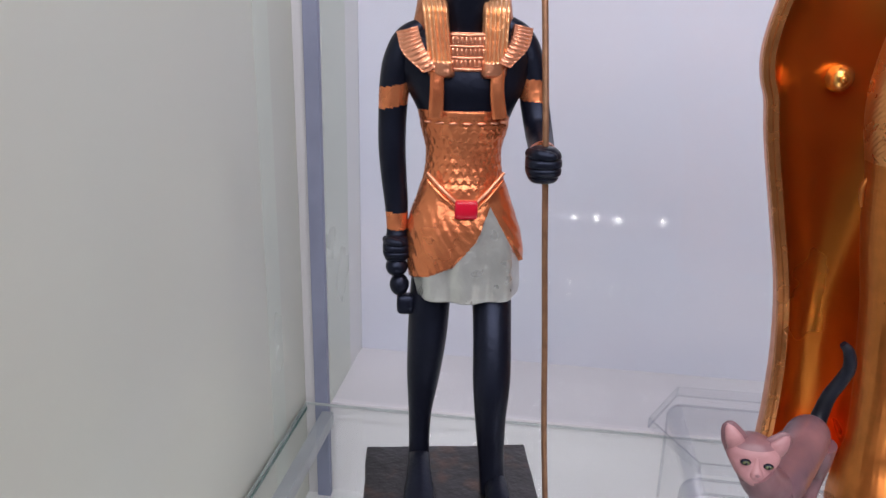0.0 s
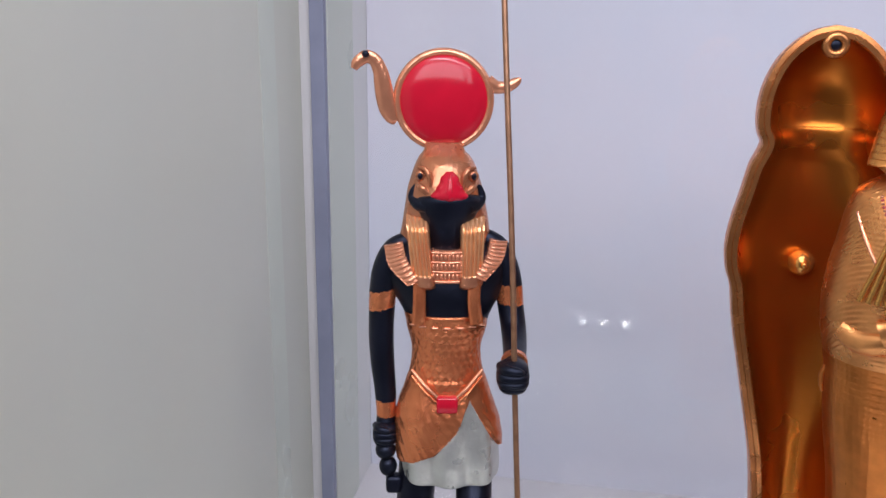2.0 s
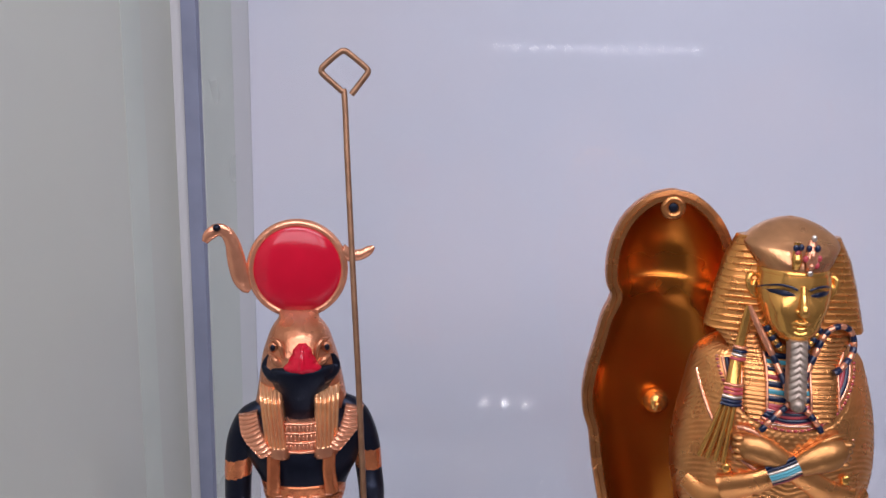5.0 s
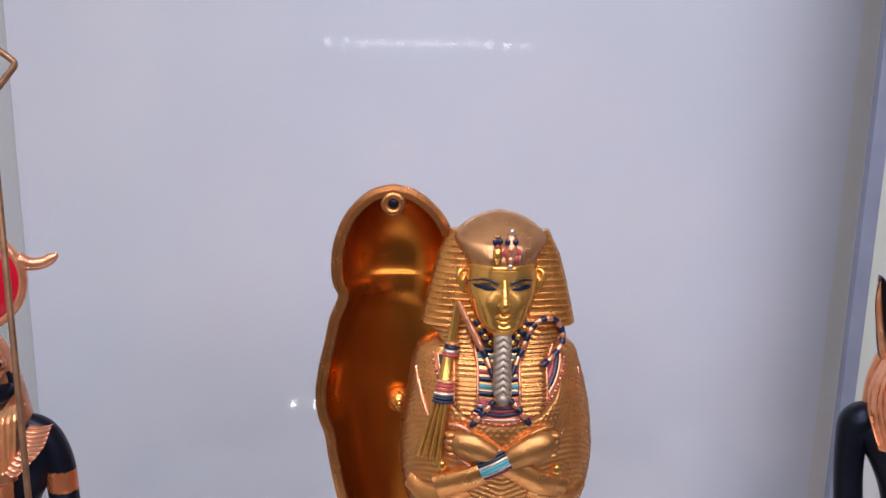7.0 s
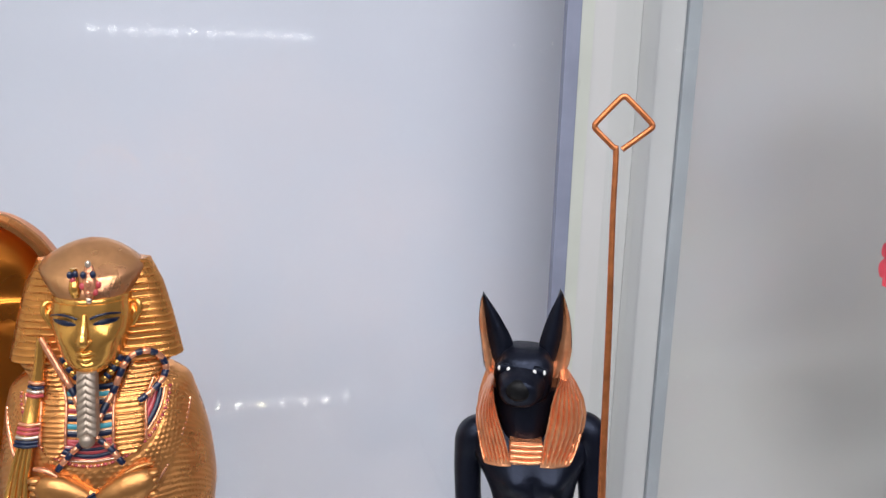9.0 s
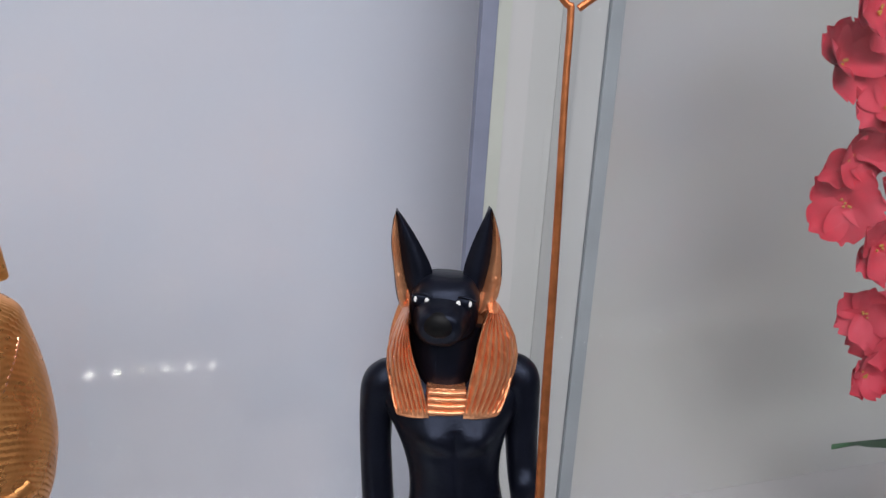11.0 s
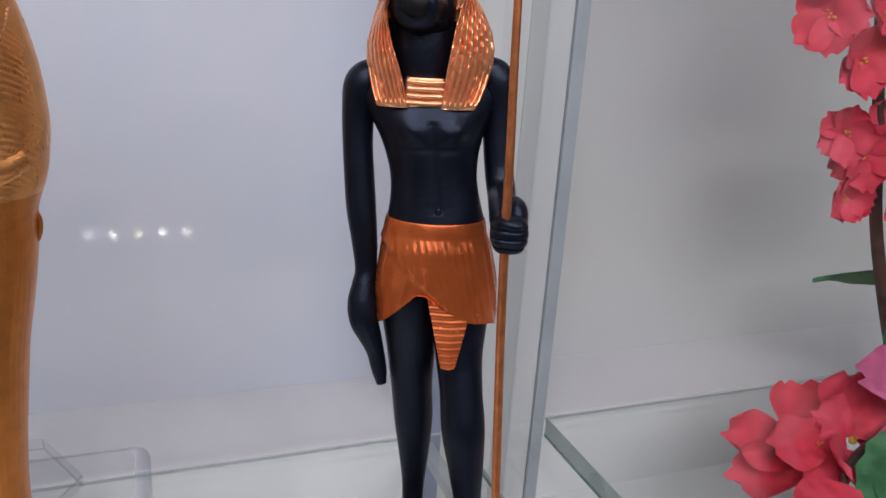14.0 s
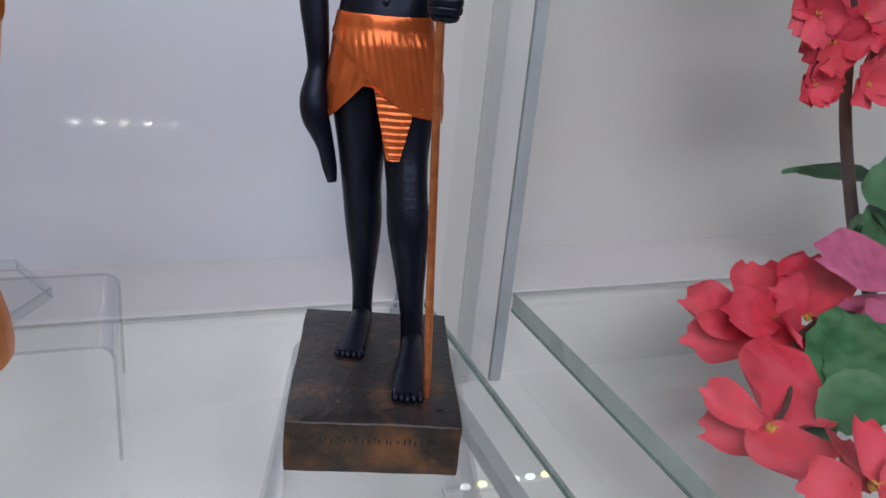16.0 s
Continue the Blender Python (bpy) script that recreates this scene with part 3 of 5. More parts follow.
        tube(bm, [(x - o * 3.0, 38.4, 253.2, 1.4), (x - o * 0.6, 38.8, 255.4, 1.7), (x + o * 1.4, 41.0, 257.0, 0.9)], 8, 12, 5)
    # lappets of the hood
    for top_o, top_i, bot_o, bot_i in ((-15.6, -5.4, -12.0, -2.2), (20.6, 9.0, 19.2, 9.4)):
        rings = []
        for k in range(65):
            z = 210.0 + 33.0 * k / 64
            f = (z - 210.0) / 33.0
            cuff = 1 if z < 216.2 else 0
            a, b = bot_o + (top_o - bot_o) * f, bot_i + (top_i - bot_i) * f
            if cuff:
                a, b = a + 0.5 * (1 if a > b else -1), b - 0.5 * (1 if a > b else -1)
            y0 = 29.6 + 4.6 * f - 1.0 * cuff + (9.0 * ((f - 0.78) / 0.22) ** 2.2 if f > 0.78 else 0.0)
            ring = []
            for j in range(41):
                u = j / 40
                rib = 0.0 if cuff else 0.95 * (0.5 + 0.5 * math.cos(2 * math.pi * 5.5 * u)) ** 0.7
                round_ = 2.6 * max(0.0, 1 - (z - 210.0) / 2.6) ** 2 + (1.2 * (2 * u - 1) ** 4 if cuff else 0.0)
                ring.append((a + (b - a) * u, y0 + 4.6 * (1 - u) ** 2.4 + 2.2 * u ** 8 - rib + round_, z))
            ring += [(b, y0 + 8, z), (a, y0 + 11, z)]
            rings.append(ring)
        skin(bm, rings, lambda c: 8 if c.z < 216.4 else 9)
    # broad collar: ribbed wings over the shoulders, beaded rows between the lappets
    for outer, inner in ((((-25.6, 46.0, 227.0), (-23.0, 38.6, 219.0), (-14.6, 31.4, 211.8)), ((-17.0, 42.0, 229.6), (-15.0, 36.4, 223.0), (-10.0, 32.4, 214.0))), (((31.8, 47.0, 229.2), (28.8, 39.6, 221.6), (20.6, 31.8, 214.2)), ((23.4, 43.0, 231.0), (21.2, 36.8, 224.4), (16.0, 32.4, 216.0)))):
        oc, ic = spline(outer, 40), spline(inner, 40)
        rings = []
        for i, (p, q) in enumerate(zip(oc, ic)):
            w = (i % 8) / 8
            rib = 0.5 * (0.5 + 0.5 * math.cos(2 * math.pi * w)) ** 0.6
            ring = []
            for j in range(9):
                v = j / 8
                c = Vector(q) + (Vector(p) - Vector(q)) * v
                h = 1.2 if v > 0.93 or v < 0.05 else (0.3 + rib)
                bow = 1.6 * math.sin(math.pi * v)
                ring.append(c + Vector((0, -h - bow, h * 0.4)))
            ring += [Vector(p) + Vector((0, 4, -0.5)), Vector(q) + Vector((0, 6, 0))]
            rings.append(ring)
        skin(bm, rings, 2)
    block(bm, -3.6, 10.4, 32.6, 40, 213.2, 227.6, 0.6, 2)
    for k in range(4):
        z = 213.8 + 4.5 * k
        tube(bm, [(-3.8, 33.0, z, 0.5), (3.4, 32.2, z - 0.3, 0.6), (10.4, 33.0, z, 0.5)], 2, 8, 4)
        if k < 3:
            for j in range(8):
                ball(bm, (-2.9 + 1.8 * j, 32.4, z + 2.2), (0.72, 0.7, 1.6), 2, 10)
    # arms
    def arm_paint_left(c):
        return 1 if 196.3 < c.z - 0.18 * (c.x + 27) < 205.4 or 142.6 < c.z < 150.4 else 0

    tube(bm, [(-14, 50, 229, 4.6), (-20.4, 49.6, 223.4, 6.6), (-24.0, 49.2, 215, 7.2), (-26.0, 49, 206, 6.7), (-27.0, 49, 195, 6.2), (-27.3, 48.6, 180, 6.0), (-26.6, 48, 167, 5.7), (-25.4, 46.6, 154, 5.2), (-25.0, 45, 143, 4.7), (-25.2, 43.6, 138, 4.8)], arm_paint_left, 32, 16, 1.0)
    fist(bm, (-25.4, 41, 134.4), 6.6, 0)
    ball(bm, (-25.2, 40, 126.0), (5.0, 5.0, 4.6), 0, 20)
    ball(bm, (-24.0, 40, 117.4), (4.4, 4.4, 5.2), 0, 20)
    block(bm, -25.0, -17.2, 36.6, 43.4, 103.6, 112.6, 1.4, 0, 4.0)

    def arm_paint_right(c):
        return 1 if 199.5 < c.z + 0.06 * (c.x - 33) < 208.6 and c.y > 28 else 0

    tube(bm, [(21, 51, 230.5, 4.6), (26.8, 50.6, 225, 6.4), (30.4, 50, 217, 7.0), (33.0, 49, 208, 6.7), (34.4, 46.6, 197, 6.2), (35.4, 42, 188.6, 6.0), (35.0, 32, 183.6, 5.6), (33.6, 19, 181.6, 5.1), (32.2, 8, 181.2, 4.8)], arm_paint_right, 32, 16)
    tube(bm, [(33.2, 17.0, 181.6, 6.0), (32.9, 13.6, 181.4, 6.0)], 1, 24, 3)
    fist(bm, (30.8, 1.6, 181.2), 7.6, 0)
    # disc with the snake and its tail
    ring = []
    for k in range(73):
        a = 2 * math.pi * k / 72
        ring.append((1.5 + 21.3 * math.cos(a), 58.2, 292.9 + 21.6 * math.sin(a), 2.0))
    tube(bm, ring, 2, 14, 1, 1.4)
    ball(bm, (1.5, 58.2, 292.9), (21.0, 6.2, 21.2), 4, 72)
    tube(bm, [(-39.0, 53.2, 306.6, 1.5), (-37.2, 53.4, 309.6, 2.6), (-33.4, 54, 312.0, 2.9), (-29.6, 54.6, 310.4, 3.0), (-27.2, 55, 305.4, 3.4), (-26.2, 55.4, 300, 4.0), (-25.2, 56, 294, 4.2), (-24.0, 56.6, 288.8, 4.0), (-22.2, 57.2, 285.4, 3.4), (-20.0, 57.8, 284.0, 2.8)], 2, 20, 8, 0.6)
    ball(bm, (-33.6, 52.2, 313.2), (1.8, 1.7, 1.6), 0, 14)
    tube(bm, [(21.5, 58.6, 301, 3.8), (26, 59, 299, 3.0), (31, 59.4, 299.4, 2.6), (34.6, 59.6, 301.4, 2.2), (36.8, 59.6, 303, 0.9)], 2, 16, 6, 0.8)
    # staff with a bent square loop
    wire(bm, [(40.4, -4, 25), (37.6, -2, 66), (35.6, 0, 108), (33.2, 1, 150), (31.2, 1.4, 188), (30.4, 5, 212), (28.6, 12, 255), (26.6, 19, 296), (24.4, 27, 344), (23.2, 31, 372), (21.8, 31, 374.4), (14.6, 31, 380.8), (13.9, 31, 382.4), (14.8, 31, 384.2), (21.0, 31, 389.6), (23.2, 31, 390.4), (25.2, 31, 389.4), (32.0, 31, 384.0), (32.8, 31, 382.4), (32.0, 31, 380.6), (26.0, 31, 372.8)], 1.25, 7)
    millimetres(bm)
    ob = finish("falcon_headed_figurine", bm, [BLACK, COPPER, COPPER_LIGHT, SILVER, RED, WORN, WORN_FRONT, WIRE_DARK, ROSE, LAPPET])
    ob.matrix_basis = pose(-0.0333, 0.292, HORUS_Z, 0, 0, 11.8)
    return tagged(ob, "black and copper falcon-headed figurine with red disc and staff", "figurine")


def jackal_figure():
    """Jackal-headed figure: mats 0 black, 1 copper, 2 light copper, 3 white, 4 worn top, 5 worn front, 6 wire."""
    bm = bmesh.new()
    plinth(bm, 74, 107, 24.6, 4, 5)
    ball(bm, (28.3, -41, 24.4), (2.2, 2.2, 0.7), 0, 14)
    tube(bm, [(28.3 + 2.1 * math.cos(k * math.pi / 8), -41 + 2.1 * math.sin(k * math.pi / 8), 24.7, 0.35) for k in range(17)], 4, 8, 1)
    rnd = random.Random(3)
    for k in range(22):
        x, z = -27 + 2.5 * k + rnd.uniform(-0.5, 0.5), 16.5 + rnd.uniform(-0.8, 0.8)
        tube(bm, [(x, -53.5, z - rnd.uniform(0.6, 1.8), 0.25), (x + rnd.uniform(-0.3, 0.3), -53.7, z, 0.35), (x + rnd.uniform(-0.3, 0.3), -53.5, z + rnd.uniform(0.5, 1.6), 0.25)], 0, 8, 3)
    # legs
    tube(bm, [(-12, 40, 160, 13), (-14, 40, 142, 13.4), (-12.5, 40, 118, 11.2), (-11.2, 40, 98, 9.6), (-9.6, 40, 81, 9.1), (-8.6, 40, 64, 7.4), (-8.0, 40, 48, 5.6), (-7.8, 39, 36, 5.1), (-7.6, 38, 26, 5.2)], 0, 28)
    tube(bm, [(5, 39, 160, 13), (8, 36.6, 142, 13.2), (8.6, 31, 120, 10.8), (10, 25, 104, 9.7), (11.6, 20, 87, 9.9), (13.8, 17, 68, 7.9), (15.6, 15, 50, 6.0), (17.0, 13.6, 36, 5.5), (17.4, 12, 26, 5.8)], 0, 28)
    foot(bm, (-6.4, 44, 24.2), (-13.5, 1, 24.2), 14, 11, 0)
    foot(bm, (18.2, 21, 24.2), (14.2, -36, 24.2), 14.5, 11, 0)
    # kilt

    def hem(x):
        return np.interp(x, [-34, -29, -21.7, -13, -9, -5, 3, 10, 20, 26], [129, 131.5, 140, 150, 150, 147, 142, 138, 135.5, 131])

    rings = []
    rows = spline([(-4.7, 40.6, 180.2, 20.8, 14.2, 13), (-4.8, 40.4, 179.4, 21.9, 15.2, 14), (-4.6, 40, 171, 23.4, 16.4, 15), (-3.4, 40, 152, 26.6, 19.0, 17), (-3.0, 39.6, 140, 26.8, 20.0, 17.5), (-2.6, 39.4, 129, 26.6, 20.4, 18)], 12)
    n = 320
    for x, y, z, a, bf, bb in rows:
        ring = []
        for i in range(n):
            t = 2 * math.pi * i / n
            c, s = math.cos(t), math.sin(t)
            k = 0.0
            px = x + a * c
            if z < 174 and s < 0.3:
                fold = px - (-24 + (166 - z) * 1.05)
                over = min(1.0, max(0.0, fold / 1.2))
                k = (over * (1.15 + 0.24 * math.sin(2.0 * (px + 0.22 * z))) + (1 - over) * 0.10 * math.sin(1.2 * (px - 0.25 * z))) * min(1.0, (174 - z) / 6) * min(1.0, (0.3 - s) / 0.3)
            zz = max(z, hem(px))
            ring.append((px + k * c, y + (bb if s > 0 else bf) * s + k * s, zz))
        rings.append(ring)
    skin(bm, rings, 1, False)
    for k in range(11):
        a = math.pi * (1.30 + 0.44 * k / 10)
        ball(bm, (-4.6 + 23.6 * math.cos(a), 40 + 16.6 * math.sin(a), 170.6), (0.9, 0.5, 0.45), 1, 8)
    tails = []
    for k in range(67):
        f = k / 66
        z = 151 - 33 * f
        x0, x1 = np.interp(f, [0, 1], [-8.5, -0.8]), np.interp(f, [0, 0.4, 1], [6.0, 9.8, 5.4])
        y = np.interp(f, [0, 0.4, 1], [22.5, 20.6, 17.6])
        b = 0.45 * (0.5 + 0.5 * math.sin(k * 2 * math.pi / 6)) ** 0.7
        tails.append([(x0, y - b, z), ((x0 + x1) / 2, y - 1.4 - b, z), (x1, y - b, z), (x1, y + 3.2, z), (x0, y + 3.2, z)])
    skin(bm, tails, 1)
    # torso

    def belly(t, z):
        s = math.sin(t)
        if s > -0.5:
            return 0.0
        x = math.cos(t)
        k = 0.0
        if 206 < z < 232:
            k += 3.0 * math.exp(-((z - 219) / 5.5) ** 2) * math.exp(-((abs(x) - 0.36) / 0.24) ** 2)
            k -= 0.7 * math.exp(-((z - 211.5) / 2.0) ** 2) * math.exp(-((abs(x) - 0.34) / 0.26) ** 2)
        k -= 0.8 * math.exp(-(x / 0.06) ** 2) * (1 if 184 < z < 222 else 0)
        return k

    loft(bm, [(-4.4, 40, 170, 22.4, 15.4, 14), (-4.6, 40.6, 178, 21.6, 14.8, 13.4), (-5.4, 42, 188, 19.6, 14.2, 13), (-6.6, 43.6, 198, 18.9, 14.4, 13), (-7.8, 45.4, 208, 20.4, 15.6, 14), (-8.8, 47, 217, 23.4, 16.4, 15), (-9.6, 48.6, 226, 27.6, 15.6, 15), (-10.4, 50, 234, 29.4, 12.4, 14), (-10.8, 51.6, 240, 26, 8, 12), (-11, 53, 244.5, 16, 4, 10.5)], 0, 96, 10, belly)
    ball(bm, (-5.0, 26.6, 185.6), (1.3, 0.6, 1.5), 0, 12)
    # wig: back, two ribbed front lappets, bib
    loft(bm, [(-11.4, 52, 223.6, 20.6, 4, 15), (-10.9, 52, 234, 24.0, 4, 16), (-10.3, 52, 243, 26.2, 4, 17), (-10.4, 52, 252, 26.0, 4, 17), (-11.4, 52, 260, 23.8, 4, 16), (-12.6, 52, 268, 20.4, 4, 15), (-13.6, 52, 275, 16.6, 4, 12)], 2, 64, 6)
    zs = [227.4, 228.2, 236, 244, 252, 259, 266, 271.4]
    for xo, xi in (((-32.2, -32.6, -35.0, -37.0, -37.2, -35.4, -32.6, -29.8), (-19.6, -19.8, -21.6, -24.0, -27.0, -28.8, -29.6, -29.4)), ((8.0, 8.4, 12.4, 15.4, 15.8, 14.2, 10.6, 7.0), (-6.0, -6.0, -5.4, -4.4, -3.2, -2.2, -0.6, 1.4))):
        rings = []
        for k in range(48):
            z = 227.4 + 44.0 * k / 47
            a, b = np.interp(z, zs, xo), np.interp(z, zs, xi)
            ring = []
            for j in range(57):
                u = j / 56
                y = 50 - 17.5 * math.sin(math.pi * (0.06 + 0.62 * u)) ** 0.7 + 2.2 * max(0, (z - 250) / 20)
                flat = 0.75 * min(1.0, max(0.0, (242 - z) / 12))
                y = y * (1 - flat) + 34.4 * flat
                rib = (1.5 * abs(math.cos(math.pi * 7 * u)) ** 0.8 * min(1.0, (z - 229) / 2) + 1.4 * max(0.0, 1 - (z - 229) / 2) if z > 229 else 1.4)
                rib += 0.28 * math.sin(0.9 * z + 7 * u) * math.sin(2.3 * z - 19 * u) * min(1.0, max(0.0, z - 231) / 3)
                ring.append((a + (b - a) * u, y - rib * min(1.0, (z - 226.8) / 0.8), z))
            ring += [(b + (a - b) * 0.15, 47, z), (a + (b - a) * 0.2, 53, z)]
            rings.append(ring)
        skin(bm, rings, 2)
    block(bm, -20.8, -5.0, 33.8, 42, 228.0, 239.4, 0.8, 2)
    for k in range(4):
        tube(bm, [(-20.2, 33.9, 229.6 + 2.8 * k, 0.8), (-12.5, 33.4, 229.4 + 2.8 * k, 1.05), (-5.4, 33.9, 229.6 + 2.8 * k, 0.8)], 2, 10, 5)
    loft(bm, [(-12.6, 49, 223, 9, 8.0, 6), (-12.8, 49, 236, 10.5, 10.5, 6), (-13.4, 49, 250, 13.8, 11, 6), (-14, 49, 262, 15.6, 9.6, 6)], 0, 40, 4)
    # jackal's head: flat brow, wedge of a face, round nose; turned a little aside
    before = set(bm.verts)
    loft(bm, [(-14.2, 48.5, 256.6, 8, 8, 6), (-14.2, 48.5, 258.6, 11.6, 12.2, 9), (-14.2, 48.6, 262.4, 13.2, 14.6, 11), (-14.2, 49, 268, 13.6, 14.6, 12), (-14.2, 49.4, 273.6, 13.6, 13.2, 12.6), (-14.2, 50, 277.8, 12.2, 11.6, 12), (-14.2, 51.0, 280.4, 10.6, 9.2, 10), (-14.2, 52.0, 281.8, 8, 6, 6)], 0, 72, 8, None, 2.5)
    rings = []
    for y, z, w, h in spline([(42, 266.8, 12.0, 9.6), (37, 266.4, 10.8, 9.0), (33, 266.0, 9.8, 8.2), (30, 265.6, 8.9, 7.4), (28.4, 265.6, 7.8, 6.6), (27.4, 265.6, 6.0, 5.2), (27.0, 265.6, 2.6, 2.4)], 6):
        ring = []
        for i in range(48):
            t = 2 * math.pi * i / 48
            c, s = math.cos(t), math.sin(t)
            px, pz = w * math.copysign(abs(c) ** 0.84, c), h * math.copysign(abs(s) ** 0.84, s)
            ring.append((-14.2 + px, y - 0.22 * pz * min(1.0, (42 - y) / 10), z + pz))
        rings.append(ring)
    skin(bm, rings, 0)
    ball(bm, (-14.4, 28.4, 267.8), (6.0, 3.6, 5.2), 7, 32)
    for k in (-1, 1):
        tube(bm, [(-14.2 + k * 2.0, 29.2, 260.2, 0.4), (-14.2 + k * 6.0, 31.0, 260.6, 0.6), (-14.2 + k * 9.4, 35.0, 262.0, 0.4)], 0, 10, 5)
    for x in (-22.5, -5.9):
        ball(bm, (x, 38.2, 274.0), (4.3, 1.5, 2.8), 0, 20)
        tube(bm, [(x - 4.4, 40.0, 275.2, 0.4), (x, 36.9, 276.9, 0.6), (x + 4.4, 37.6, 275.4, 0.4)], 0, 10, 5)
        for dx in (-2.2, 2.2):
            ball(bm, (x + dx, 36.3 + (1.2 if abs(x + dx + 14.2) > 9 else 0.0), 274.2), (0.95, 0.7, 1.45), 3, 12)
    bmesh.ops.rotate(bm, cent=(-14.2, 50, 270), matrix=Matrix.Rotation(radians(-11.0), 3, "Z"), verts=[v for v in bm.verts if v not in before])
    # ears, copper along the outer edge, hollow and black inside
    for sgn, zs, xo, xd, xi in ((-1, (265.6, 270, 276, 283, 294, 303, 306.6), (-31.0, -33.4, -34.8, -35.8, -37.3, -36.9, -35.9), (-29.6, -28.6, -29.4, -30.8, -32.8, -34.8, -35.8), (-29.0, -25.0, -22.0, -20.4, -26.0, -32.0, -35.0)), (1, (266.8, 271, 277, 284, 295, 304, 309.2), (1.0, 5.8, 7.4, 7.7, 6.4, 3.9, 1.7), (-1.2, -0.8, -0.2, 0.5, 1.8, 1.9, 1.6), (-2.0, -5.0, -7.0, -7.8, -5.0, -1.6, 0.8))):
        prof = spline(list(zip(zs, xo, xd, xi)), 8)
        rings = []
        for z, o, d, i in prof:
            f = (z - zs[0]) / (zs[-1] - zs[0])
            th = 1.0 - 0.75 * f
            ring = []
            d = o + (d - o) * (1.0 - 0.26 * min(1.0, 2.2 * f))
            for j in range(11):
                u = j / 10
                ring.append((o + (d - o) * u, 51.2 - (3.8 * th + 0.8) * math.sin(math.pi * min(1.0, 0.12 + 0.88 * u)) - 0.14 * (math.sin(0.7 * z) + math.sin(1.9 * z + 4 * u)) * math.sin(math.pi * u), z))
            for j in range(1, 13):
                u = j / 12
                ring.append((d + (i - d) * u, 51.2 - (4.6 * th + 0.6) * math.sin(math.pi * u) - 0.6 * th * u, z))
            ring += [(i + (o - i) * 0.2, 55.0 + th, z), (i + (o - i) * 0.5, 56.0 + 2 * th, z), (o + (i - o) * 0.15, 54.4 + th, z)]
            rings.append(ring)

        def ear_paint(c, sgn=sgn, prof=prof):
            zz = [p[0] for p in prof]
            out, div = np.interp(c.z, zz, [p[1] for p in prof]), np.interp(c.z, zz, [p[2] for p in prof])
            f = (c.z - zz[0]) / (zz[-1] - zz[0])
            div = out + (div - out) * (1.0 - 0.26 * min(1.0, 2.2 * f))
            return 2 if (c.x - div) * sgn > 0 and abs(c.x - out) > 0.3 and c.y < 53.2 else 0

        skin(bm, rings, ear_paint)
    # arms
    tube(bm, [(-30, 51.4, 240, 6.4), (-37.4, 51.6, 234.6, 8.6), (-39.8, 51, 224, 7.2), (-39.8, 50, 210, 6.6), (-38.8, 48.6, 196, 6.6), (-37.4, 46.6, 181, 6.6), (-35.4, 44, 166, 5.7), (-34.4, 42, 154, 4.9), (-35.2, 40, 147, 5.4)], 0, 28, 8)
    tube(bm, [(-34.8, 40, 149, 5.2), (-35.6, 38, 140, 6.5), (-34.6, 36.6, 132, 6.5), (-31.8, 36, 125, 5.3), (-29.0, 36, 117, 4.0), (-27.0, 36, 108, 3.5), (-25.6, 36.4, 101, 2.4)], 0, 20, 6)
    tube(bm, [(12, 51.6, 243, 6.4), (18.6, 51.4, 238.4, 8.4), (20.8, 50, 226, 7.2), (21.4, 48, 212, 6.8), (22.4, 45, 199, 6.4), (23.0, 38, 191.4, 6.2), (21.4, 24, 188.8, 5.8), (19.0, 8, 188.6, 5.3), (17.6, -4, 188.8, 5.0)], 0, 28, 8)
    fist(bm, (17.4, -17.0, 190.2), 7.6, 0)
    ball(bm, (20.2, -9.4, 194.8), (5.2, 8.4, 7.6), 0, 28)
    # staff
    staff = [(23.0, -30, 24), (21.2, -26, 64), (19.4, -22, 104), (17.2, -20, 150), (15.6, -20, 188), (14.8, -19, 220), (13.6, -18, 256), (12.4, -16, 310), (11.0, -14, 356), (10.6, -13, 380.8), (9.2, -13, 383.4), (2.8, -13, 389.4), (2.2, -13, 391.0), (3.0, -13, 392.6), (10.4, -13, 400.8), (12.2, -13, 401.8), (14.0, -13, 400.8), (22.4, -13, 393.0), (23.2, -13, 391.4), (22.4, -13, 390.0), (12.8, -13, 382.4)]
    tube(bm, [(x, y, z, 1.75 if z < 200 else max(1.1, 1.75 - 0.004 * (z - 200))) for x, y, z in staff], 6, 12, 5)
    millimetres(bm)
    ob = finish("jackal_headed_figurine", bm, [BLACK, KILT, WIG, WHITE_DOT, WORN, WORN_FRONT, WIRE, NOSE])
    ob.matrix_basis = pose(0.3832, 0.297, ANUBIS_Z, 0, 0, -15.8)
    return tagged(ob, "black jackal-headed figurine in a copper kilt, holding a wire staff", "figurine")


falcon_figure()
jackal_figure()

# ---- the gold coffin: figure lid and hollow half ----
COFFIN_WIDTHS = [(0, 31), (8, 31.5), (20, 30.5), (34, 27.6), (47, 27), (72, 28.6), (95, 31), (118, 33.6), (144, 38.2), (165, 41), (178, 42), (190, 45.0), (200, 47.0), (214, 48.2), (230, 47.0), (244, 44.6), (259, 41.2)]


COFFIN_FRONT = [(0, 40), (8, 41), (20, 38), (34, 27), (47, 23), (72, 24), (95, 26), (118, 28), (144, 30), (165, 31), (178, 31.5), (190, 33), (200, 35), (214, 35.5), (230, 34.5), (244, 32), (259, 27), (268, 22)]


